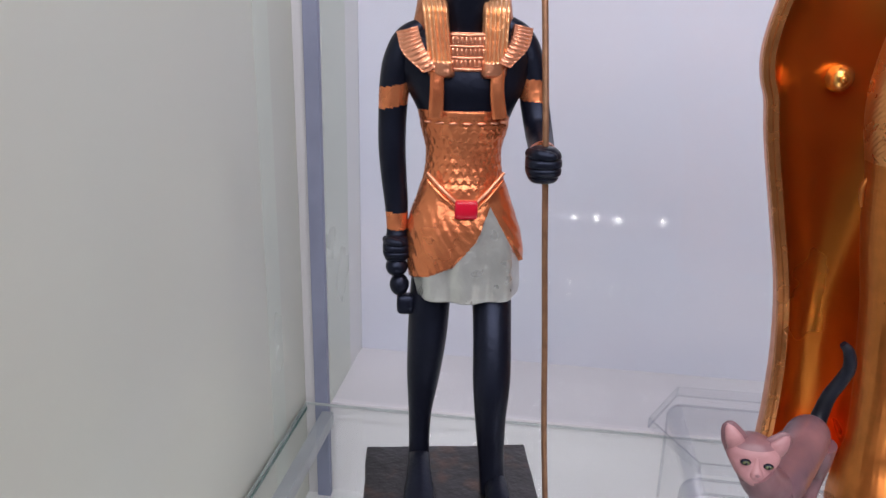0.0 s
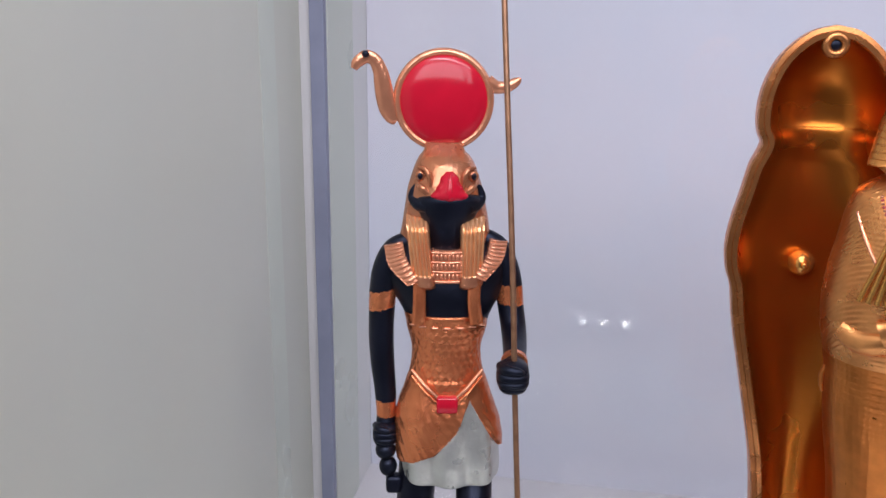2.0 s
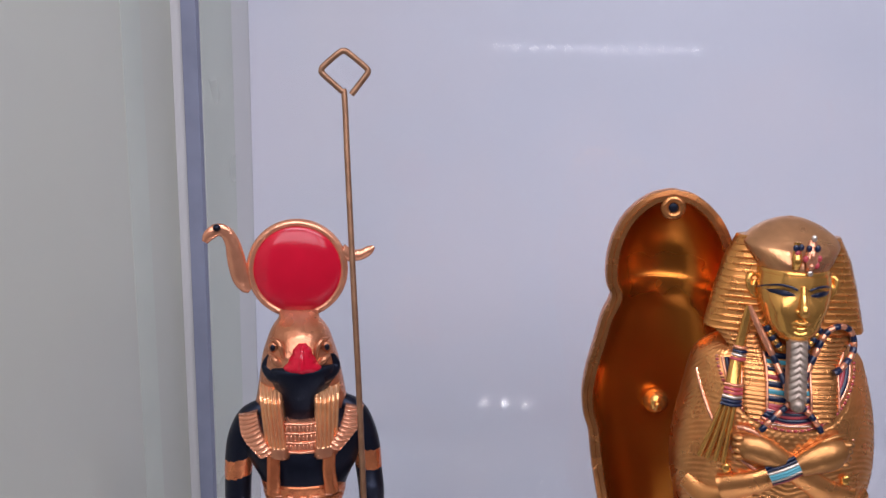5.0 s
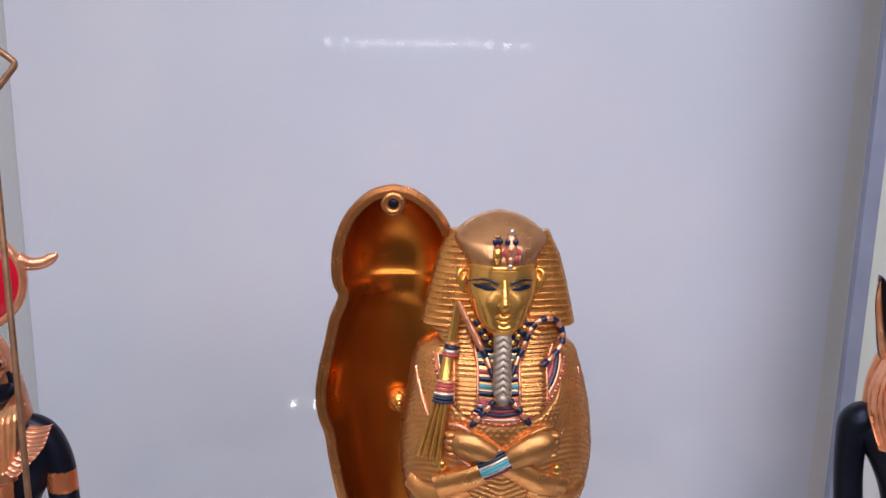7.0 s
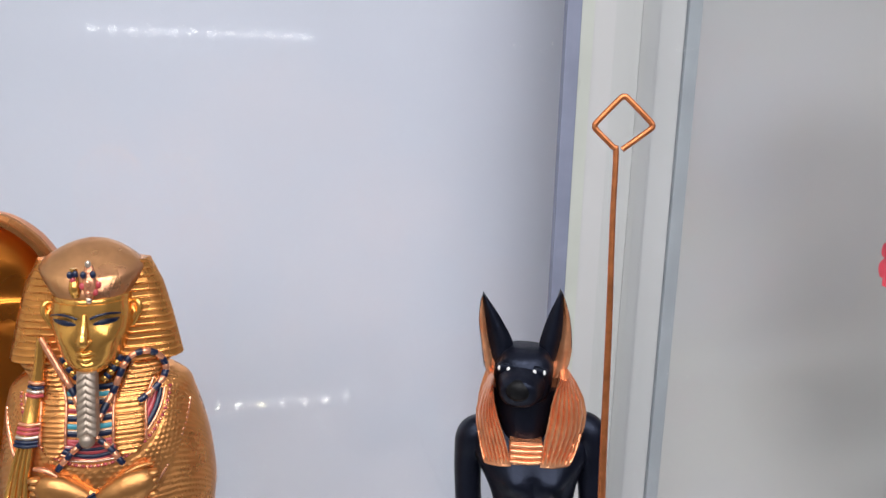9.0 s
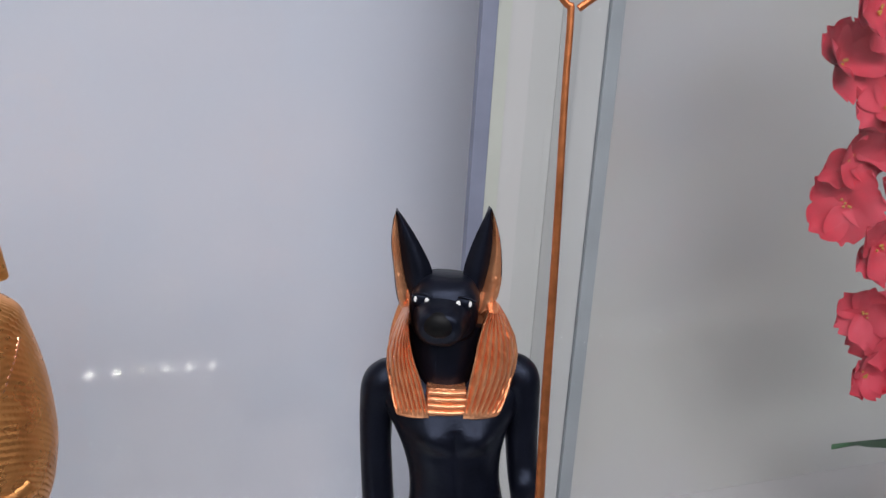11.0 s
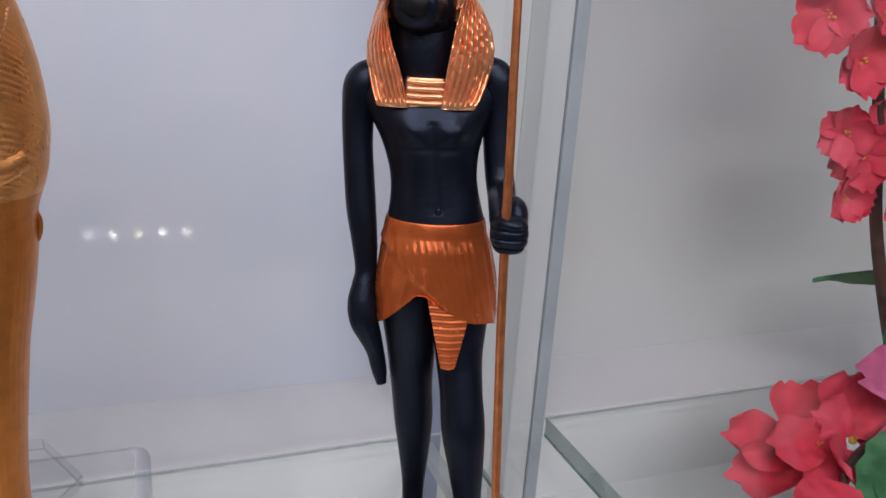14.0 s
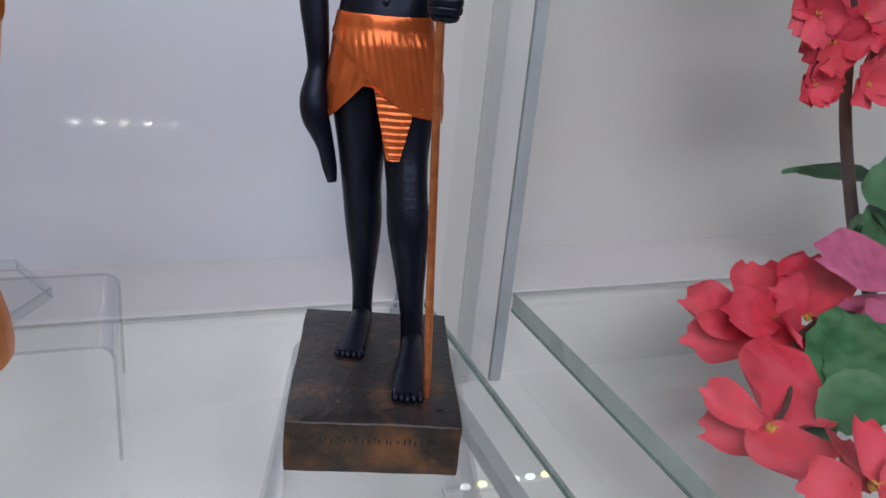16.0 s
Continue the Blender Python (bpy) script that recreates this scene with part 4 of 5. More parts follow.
def surface(x, z, off=0.0):
    """The front of the coffin's chest at x, z, in millimetres."""
    a = np.interp(z, [q[0] for q in COFFIN_WIDTHS] + [276], [q[1] for q in COFFIN_WIDTHS] + [36])
    f = np.interp(z, [q[0] for q in COFFIN_FRONT] + [282], [q[1] for q in COFFIN_FRONT] + [20])
    u = min(0.985, abs((x - 0.4) / a))
    return -f * (1 - u ** 2.25) ** (1 / 2.25) - off


def coffin_figure():
    """Mummy-shaped coffin: mats 0 satin gold, 1 bright gold, 2 blue, 3 turquoise, 4 red, 5 silver, 6 light copper, 7 chased gold, 8 crown."""
    bm = bmesh.new()

    def on(pts, off):
        return [(x, surface(x, z, off), z, r) for x, z, r in pts]

    def feathers(t, z):
        """Fine scales inside the raised line of the shawl, slanting feather rows outside it, faint chasing on the legs."""
        x = 47 * math.cos(t)
        if math.sin(t) > 0.25:
            return 0.0
        arc = 43.0 * abs((t - 1.5 * math.pi))
        side = min(1.0, max(0.0, (0.15 - math.sin(t)) / 0.5))
        if 186 < z < 272:
            if math.hypot(x / 33.5, (z - 268) / 32.5) < 1:
                return 0.0
            if math.hypot(x / 40.0, (z - 268) / 54.0) < 1:
                row = math.floor(z / 2.3)
                u = ((arc / 2.6 + 0.5 * (row % 2)) % 1.0 - 0.5) * 2
                v = (z / 2.3) % 1.0
                return side * 0.45 * max(0.0, 1 - u * u) * (0.3 + 0.7 * v)
            rows = (z - 0.62 * arc + 0.012 * arc * arc) / 2.7
            barbs = 0.75 + 0.25 * math.sin((z + 1.3 * arc) * 2 * math.pi / 2.2)
            return side * 0.66 * (rows % 1.0) ** 1.3 * barbs * min(1.0, (z - 186) / 8)
        if z < 150:
            return side * 0.04 * math.sin(arc * 2 * math.pi / 5.0) * (0.4 + 0.6 * abs(math.sin(z * 0.12)))
        if z < 186:
            return side * 0.16 * ((z / 3.0) % 1.0) * abs(math.sin(arc * math.pi / 3.2))
        return 0.0

    front = dict(COFFIN_FRONT)
    rows = [(1.2 if 185 < z < 250 else 0.4, 0, z, a_, front[z], 11) for z, a_ in COFFIN_WIDTHS]
    rows += [(0.4, 0, 268, 37, 22, 11), (0.4, 0, 277, 22, 14, 10)]
    loft(bm, rows, lambda c: 7 if c.z > 186 and c.y < 4 else 0, 420, 26, feathers, 2.25)
    # ledge and clasp between the halves
    for s in (-1, 1):
        tube(bm, [(s * 40.8, -2, 178, 1.0), (s * 42.2, -2, 173, 1.4), (s * 42.0, -2, 168, 1.3), (s * 41.0, -2, 164, 0.9)], 0, 12)

    # striped headcloth: a flat flared wing on each side, laid in strips
    rings = []
    for k in range(221):
        z = 279.2 + 45.0 * k / 220
        w = np.interp(z, [279.2, 280.0, 300, 313, 324.2], [36.6, 37.2, 32.8, 29.2, 23.8])
        rib = 0.75 * math.exp(-((((z - 279.2) / 3.1) % 1.0 - 0.14) / 0.11) ** 2)
        y0 = np.interp(z, [278.8, 324], [-15.6, -10.0])
        half = [(1.0, 9.0, 0.0), (1.0, 7.0, 0.4), (0.93, 3.2, 1.0), (0.80, 0.8, 1.0), (0.5, -1.8, 1.0)]
        ring = [(0.2 - w * u, y0 + d - rib * g, z) for u, d, g in half] + [(0.2, y0 - 2.6 - rib, z)]
        ring += [(0.2 + w * u, y0 + d - rib * g, z) for u, d, g in half[::-1]] + [(0.2, 14, z)]
        rings.append(ring)
    skin(bm, rings, 10)

    def crown_lines(t, z):
        return 0.15 * math.sin(64 * t) * max(0.0, min(1.0, (322 - z) / 8)) + 0.05 * math.sin(9 * t + z)

    loft(bm, [(0.5, -9.8, 310.0, 16.0, 17.0, 14), (0.5, -9.6, 311.0, 16.6, 17.4, 15), (0.4, -9.0, 314, 18.4, 17.6, 17), (0.3, -8.2, 317, 20.2, 17.2, 18), (0.2, -7.4, 319.6, 21.6, 16.2, 18), (0.1, -6.6, 321.6, 22.0, 14.8, 17.6), (0.1, -5.8, 324, 20.6, 13.0, 16.6), (0.1, -5.0, 326.6, 18.0, 10.8, 15), (0.2, -4.2, 329.0, 14.4, 8.6, 12), (0.3, -3.6, 331.0, 10.4, 6.2, 9), (0.4, -3.0, 332.6, 5.8, 3.6, 5), (0.4, -2.6, 333.4, 1.2, 0.9, 1.2)], 8, 160, 10, crown_lines)
    tube(bm, [(-1.4, -4, 331.9, 0.8), (0, -3.4, 332.7, 1.1), (1.6, -2.4, 332.3, 0.7)], 8, 10, 4)
    # brow band and face
    loft(bm, [(0.6, -10.2, 306.8, 16.2, 17.2, 10), (0.6, -10.2, 307.2, 16.9, 18.2, 10), (0.6, -10, 310.6, 16.8, 18.0, 10), (0.6, -10, 311.1, 16.0, 17.2, 10)], 1, 64, 3)

    def features(t, z):
        """Cheeks, eye hollows and the hollow under the lip."""
        x = 15.0 * math.cos(t)
        if math.sin(t) > 0:
            return 0.0
        k = -0.9 * math.exp(-((abs(x) - 7.4) / 3.8) ** 2 - ((z - 301.4) / 2.6) ** 2)
        k += 0.7 * math.exp(-((abs(x) - 8.4) / 3.6) ** 2 - ((z - 294.0) / 3.6) ** 2)
        k -= 0.7 * math.exp(-(x / 4.0) ** 2 - ((z - 285.2) / 1.3) ** 2)
        k += 0.5 * math.exp(-(x / 4.0) ** 2 - ((z - 282.6) / 1.8) ** 2)
        return k

    loft(bm, [(0.6, -16, 277.4, 3.6, 11.6, 6), (0.6, -16, 279.0, 7.6, 14.8, 8), (0.6, -16, 282.4, 11.2, 16.2, 9), (0.6, -15.8, 286.4, 13.4, 16.6, 10), (0.6, -15.2, 292, 15.2, 16.8, 10), (0.6, -14.4, 298, 16.4, 16.6, 10), (0.6, -13.4, 303, 16.8, 16.6, 10), (0.6, -11.4, 309, 16.6, 17.4, 10)], 1, 120, 10, features, 2.15)
    tube(bm, [(0.5, -29.6, 305, 1.1), (0.5, -30.6, 302, 1.3), (0.4, -32.6, 298.4, 1.7), (0.3, -34.6, 295.0, 2.2), (0.3, -33.8, 293.4, 2.3), (0.3, -32.0, 292.6, 1.2)], 1, 18, 6)
    for s in (-1, 1):
        ball(bm, (0.3 + s * 1.9, -32.6, 294.0), (1.3, 1.4, 1.1), 1, 12)
    tube(bm, [(-4.4, -30.6, 287.8, 0.5), (-1.4, -32.4, 288.9, 1.15), (0.4, -32.8, 288.4, 1.15), (2.2, -32.4, 288.9, 1.15), (5.2, -30.6, 287.8, 0.5)], 1, 14, 5)
    tube(bm, [(-3.6, -30.8, 286.9, 0.5), (0.4, -32.4, 285.8, 1.5), (4.4, -30.8, 286.9, 0.5)], 1, 14, 5)
    for s in (-1, 1):
        cx = 0.4
        tube(bm, [(cx + s * 2.6, -30.7, 303.6, 0.5), (cx + s * 5.9, -30.2, 304.9, 0.55), (cx + s * 10.6, -27.3, 305.0, 0.5), (cx + s * 15.6, -20.0, 302.6, 0.4)], 2, 12, 6, 0.7)
        tube(bm, [(cx + s * 3.2, -29.8, 300.8, 0.35), (cx + s * 5.8, -29.4, 301.3, 1.0), (cx + s * 8.6, -28.2, 301.5, 1.2), (cx + s * 11.6, -25.6, 301.4, 0.8), (cx + s * 13.8, -22.6, 301.2, 0.5), (cx + s * 16.3, -17.6, 302.0, 0.4)], 2, 16, 6, 0.55)
        tube(bm, [(cx + s * 4.0, -30.0, 301.4, 0.25), (cx + s * 7.4, -29.6, 302.6, 0.3), (cx + s * 11.4, -26.6, 302.4, 0.3), (cx + s * 15.0, -20.8, 301.4, 0.25)], 2, 10, 5)
        tube(bm, [(cx + s * 16.1, -12.5, 306.5, 1.1), (cx + s * 19.1, -13.4, 306.2, 1.5), (cx + s * 19.7, -14.2, 302.6, 1.6), (cx + s * 17.7, -14.8, 298.0, 1.4), (cx + s * 16.3, -14.8, 295.6, 1.3), (cx + s * 15.3, -14, 294.4, 0.7)], 1, 14, 6)
        tube(bm, [(cx + s * 17.1, -14.6, 304.0, 0.8), (cx + s * 17.9, -15.4, 301.6, 0.9), (cx + s * 16.9, -15.6, 298.8, 0.8)], 1, 10, 5)
    # vulture and cobra on the brow
    tube(bm, [(3.0, -27.0, 312.0, 1.6), (3.1, -28.4, 316, 2.6), (3.2, -27.2, 321.0, 2.8), (3.2, -26.6, 326.0, 1.6)], 6, 14, 6, 0.6)
    tube(bm, [(-2.8, -27.0, 312.6, 1.7), (-3.0, -28.0, 316.4, 2.2), (-3.0, -26.6, 321.0, 1.7), (-3.0, -26.8, 325.0, 1.6)], 1, 14, 6, 0.8)
    for p, k in (((3.0, -30.0, 319.0), 6), ((2.8, -30.0, 314.4), 6), ((1.2, -29.4, 322.6), 2), ((5.0, -29.0, 322.6), 2), ((-4.2, -28.4, 322.4), 2), ((-2.0, -28.6, 322.8), 2), ((6.6, -27.6, 317.8), 4), ((0.4, -28.8, 317.6), 4), ((3.2, -28.4, 327.0), 5), ((-3.2, -28.0, 320.0), 4), ((2.8, -29.2, 311.2), 5), ((5.4, -28.6, 314.8), 4)):
        ball(bm, p, (1.3, 0.9, 1.6), k, 12)
    # ribbed lappets on the chest
    for x0, x1, xb0, xb1 in ((-35.0, -15.5, -21.4, -10.4), (17.5, 34.6, 9.2, 22.4)):
        rings = []
        for k in range(161):
            f = k / 160
            z = 279.4 - 37.0 * f
            g = min(1.0, (f / 0.42)) ** 0.6
            a, b = x0 + (xb0 - x0) * g, x1 + (xb1 - x1) * g
            if f > 0.82:
                cut = (f - 0.82) / 0.18
                a, b = a + 2.6 * cut * cut, b - 2.6 * cut * cut
            rib = 0.62 * math.exp(-((((z - 240) / 2.05) % 1.0 - 0.2) / 0.2) ** 2)
            ring = [(b + (a - b) * j / 8, surface(b + (a - b) * j / 8, z, 1.5 + rib - (0.9 if j in (0, 8) else 0)), z) for j in range(9)]
            ring += [(a, surface(a, z, -2), z), (b, surface(b, z, -2), z)]
            rings.append(ring)
        skin(bm, rings, 9)
        for x, xx in ((x0 + 0.4, xb0), (x1 - 0.4, xb1)):
            tube(bm, on([(x + (xx - x) * 0.75, 271.6, 0.6), (xx, 263.6, 0.7), (xx, 254, 0.7), (xx, 247, 0.7)], 1.2), 6, 8, 4)

    # banded collar round the lappets
    def band(r0, z0, k, rr, off, a0=0.0, a1=1.0):
        pts = []
        for i in range(41):
            a = math.pi * (1.0 + (a0 + (a1 - a0) * i / 40))
            pts.append((0.4 + r0 * math.cos(a), 268 + z0 * math.sin(a), rr))
        tube(bm, on(pts, off), k, 10, 1, 0.6)

    for r0, z0, k, rr, off in ((23.4, 22.6, 4, 1.1, 0.1), (25.4, 24.6, 4, 1.1, 0.1), (27.4, 26.6, 2, 1.2, 0.2), (29.2, 28.4, 6, 0.8, 0.2), (40.0, 54.0, 6, 0.85, 0.3)):
        band(r0, z0, k, rr, off, 0.06 if r0 > 39 else 0.02, 0.94 if r0 > 39 else 0.98)
    for i in range(64):
        a = math.pi * (1.02 + 0.96 * i / 63)
        x, z = 0.4 + 31.4 * math.cos(a), 268 + 30.6 * math.sin(a)
        ball(bm, (x, surface(x, z, 0.2), z), (1.0, 0.8, 0.8), 4 if i % 2 else 6, 8)
    for j, k in enumerate((2, 3, 2, 4, 2, 3, 2, 4, 2, 4)):
        z = 270.0 - 3.15 * j
        tube(bm, on([(-10.6, z, 1.35), (-5, z - 0.4, 1.4), (0.4, z - 0.5, 1.4), (5, z - 0.4, 1.4), (9.4, z, 1.35)], 0.1), k, 10, 4, 0.5)
        if j % 2:
            tube(bm, on([(-10.6, z - 1.6, 0.3), (0.4, z - 2.1, 0.3), (9.4, z - 1.6, 0.3)], 0.5), 5, 8, 4)
    # plaited beard
    rings = []
    for i in range(81):
        f = i / 80
        z = 280.5 - 27.0 * f
        y = -31.5 - 6.0 * f ** 0.8
        w = 3.9 + 0.2 * f
        ring = []
        for j in range(33):
            u = j / 32 * 2 - 1
            plait = 0.7 * abs(math.sin((z + 2.6 * abs(u)) * math.pi / 2.9)) - 0.3 * math.exp(-(u / 0.1) ** 2)
            ring.append((0.3 + w * u, y - 2.0 * math.sqrt(max(0, 1 - u * u)) - plait, z))
        ring += [(0.3 + w, y + 5, z), (0.3 - w, y + 5, z)]
        rings.append(ring)
    skin(bm, rings, 11)
    ball(bm, (0.3, -39.0, 252.0), (3.3, 2.8, 3.2), 11, 20)
    # crossed arms with clenched hands and a banded cuff
    tube(bm, on([(-11, 228, 6.2), (-2, 222.4, 5.6), (8, 216, 5.6), (20, 208, 6.2), (31, 203, 6.6)], 0.2), 7, 28, 6, 0.5)
    tube(bm, on([(13, 226.6, 6.4), (5, 222.6, 5.0), (-3, 218.6, 4.8), (-14, 212, 5.6), (-28, 205.6, 6.4)], 1.8), 7, 28, 6, 0.55, lambda a, f: 0.05 * math.sin(f * 70) if f > 0.5 else 0.0)
    tube(bm, on([(-22.4, 228.8, 4.4), (-18.8, 228.8, 6.4), (-13, 228.0, 6.8), (-7.6, 226.0, 5.8), (-2.6, 223.6, 4.6)], 2.4), 12, 32, 6, 0.75)
    tube(bm, on([(25.4, 228.0, 4.8), (21.6, 228.4, 7.0), (16, 227.2, 7.6), (9.8, 224.8, 6.4), (4.2, 222.0, 5.0)], 2.6), 12, 32, 6, 0.75)
    for k in range(4):
        ball(bm, (-22.8 + 0.2 * k, surface(-22, 229, 4.0), 233.6 - 3.1 * k), (3.0, 2.4, 1.55), 12, 14)
        ball(bm, (25.6 - 0.3 * k, surface(25, 229, 4.4), 233.4 - 3.3 * k), (3.0, 2.4, 1.65), 12, 14)
    tube(bm, on([(-23.4, 237.6, 0.9), (-19.6, 237.6, 1.3), (-16, 236.4, 1.1), (-13.4, 234.8, 0.6)], 3.6), 6, 12)
    tube(bm, on([(25.0, 236.4, 0.8), (21, 236.4, 1.2), (16.6, 235.2, 1.1), (12.6, 233.0, 0.7)], 3.4), 12, 12)
    for j, k in enumerate((2, 2, 5, 3, 3, 5, 2, 4)):
        c = Vector((-2.4, surface(-2.4, 220, 7.0), 220.0)) + Vector((-0.45, 0.0, 0.89)) * ((3.5 - j) * 1.25)
        d = Vector((0.89, 0.0, 0.45))
        y = 0.34 * abs(j - 3.5) ** 1.6
        tube(bm, [(*(c - d * 7.0 + Vector((0, y + 0.8, 0))), 0.8), (*(c + Vector((0, y, 0))), 0.85), (*(c + d * 7.0 + Vector((0, y + 0.8, 0))), 0.8)], k, 10, 4)
    for s in (-1, 1):
        tube(bm, on([(s * 14, 206, 4.4), (s * 24, 201, 5.6), (s * 33, 199, 5.8), (s * 41, 203, 5)], -1.2), 7, 22, 6, 0.7)
    for x, z in ((-26.4, 216.6), (27.6, 214.6)):
        ball(bm, (x, surface(x, z, 2.0), z), (2.2, 1.4, 2.8), 1, 14)
    # flail
    for k in range(4):
        o = k - 1.5
        tube(bm, on([(-26.4 + o * 1.5, 250, 1.0), (-29.8 + o * 2.3, 235, 1.25), (-33.0 + o * 3.2, 219.6, 1.4)], 3.6), 1, 10, 5)
    tube(bm, on([(-19.9, 293.2, 1.3), (-20.2, 289, 1.9), (-22.0, 276, 2.4), (-24.2, 264, 3.0), (-26.0, 251, 3.8)], 3.6), 1, 16, 6, 0.7, lambda a, f: 0.07 * math.sin(9 * a) * f)
    for z, x, k in ((273.0, -22.4, 6), (271.2, -22.7, 2), (269.4, -23.0, 5), (267.6, -23.3, 4), (256.4, -25.1, 6), (254.6, -25.4, 4), (252.8, -25.7, 4), (251.0, -26.0, 5), (249.2, -26.3, 2), (247.6, -26.6, 2)):
        w = 2.9 + (273 - z) * 0.065
        tube(bm, [(x - w, surface(x, z, 4.6), z + 0.5, 0.8), (x, surface(x, z, 6.0), z, 0.9), (x + w, surface(x, z, 4.6), z - 0.3, 0.8)], k, 10, 4)

    # beaded cords and the crook
    def cord(pts, r=1.45, off=3.0, first=0):
        ps = spline(pts, 4)
        ps = [p for i, p in enumerate(ps) if i % 2 == 0]
        for i in range(len(ps) - 1):
            (xa, za), (xb, zb) = ps[i], ps[i + 1]
            k = (1 if first else 2) if i % 2 else (2 if first else 6)
            tube(bm, [(xa, surface(xa, za, off), za, r * 0.92), ((xa + xb) / 2, surface((xa + xb) / 2, (za + zb) / 2, off + 0.2), (za + zb) / 2, r), (xb, surface(xb, zb, off), zb, r * 0.92)], k, 12, 2)

    tube(bm, on([(-19.9, 293.0, 1.2), (-15.4, 284.0, 1.6), (-10.2, 274.4, 1.7)], 3.6), 6, 12, 6)
    cord([(-10.2, 274.4), (-6.4, 267.0), (-3.0, 259.0), (-0.6, 253.0)], 1.6)
    cord([(-0.4, 251.0), (-5.0, 247.0), (-9.4, 242.4), (-13.4, 237.4)])
    cord([(1.6, 251.0), (6, 248.0), (9.8, 244.0), (13.4, 238.6)])
    cord([(2.6, 256), (6.8, 264.0), (10.4, 271.0), (13.2, 278.4), (16.4, 283.0), (21.4, 285.0), (27.0, 283.0), (30.4, 277.0), (29.6, 271.6), (25.4, 267.0), (19.6, 263.6)], 1.6, 3.2)
    for s in (-1, 1):
        cord([(0.6 + s * 12.0, 284.0), (0.6 + s * 9.6, 279.6), (0.6 + s * 7.0, 276.0), (0.6 + s * 4.6, 273.6)], 1.9, 2.2, 1)
    millimetres(bm)
    ob = finish("mummy_coffin_lid", bm, [GOLD_SOFT, GOLD, BLUE, TEAL, PINK, SILVER_BRIGHT, COPPER_LIGHT, GOLD_CHASED, CROWN, LAPPET_GOLD, NEMES_GOLD, BEARD, FIST_GOLD])
    ob.matrix_basis = pose(0.187, 0.385, COFFIN_Z, 0, 0, -1.9)
    return tagged(ob, "gold mummy-shaped coffin lid with blue and red inlay", "coffin")


SHELL_WIDTHS = [(0, 28), (22, 25.4), (46, 24.0), (72, 23.8), (104, 26), (140, 32.0), (174, 38.0), (190, 40.2), (202, 41.4), (212, 44.2), (224, 45.0), (238, 42.8), (252, 39.0), (266, 35.4), (273, 32.2), (278, 30.6), (283, 32.6), (291, 33.4), (302, 32.2), (312, 29.0), (320, 24.6), (326, 19.4), (330, 14.6), (333, 9.2), (335, 0.6)]


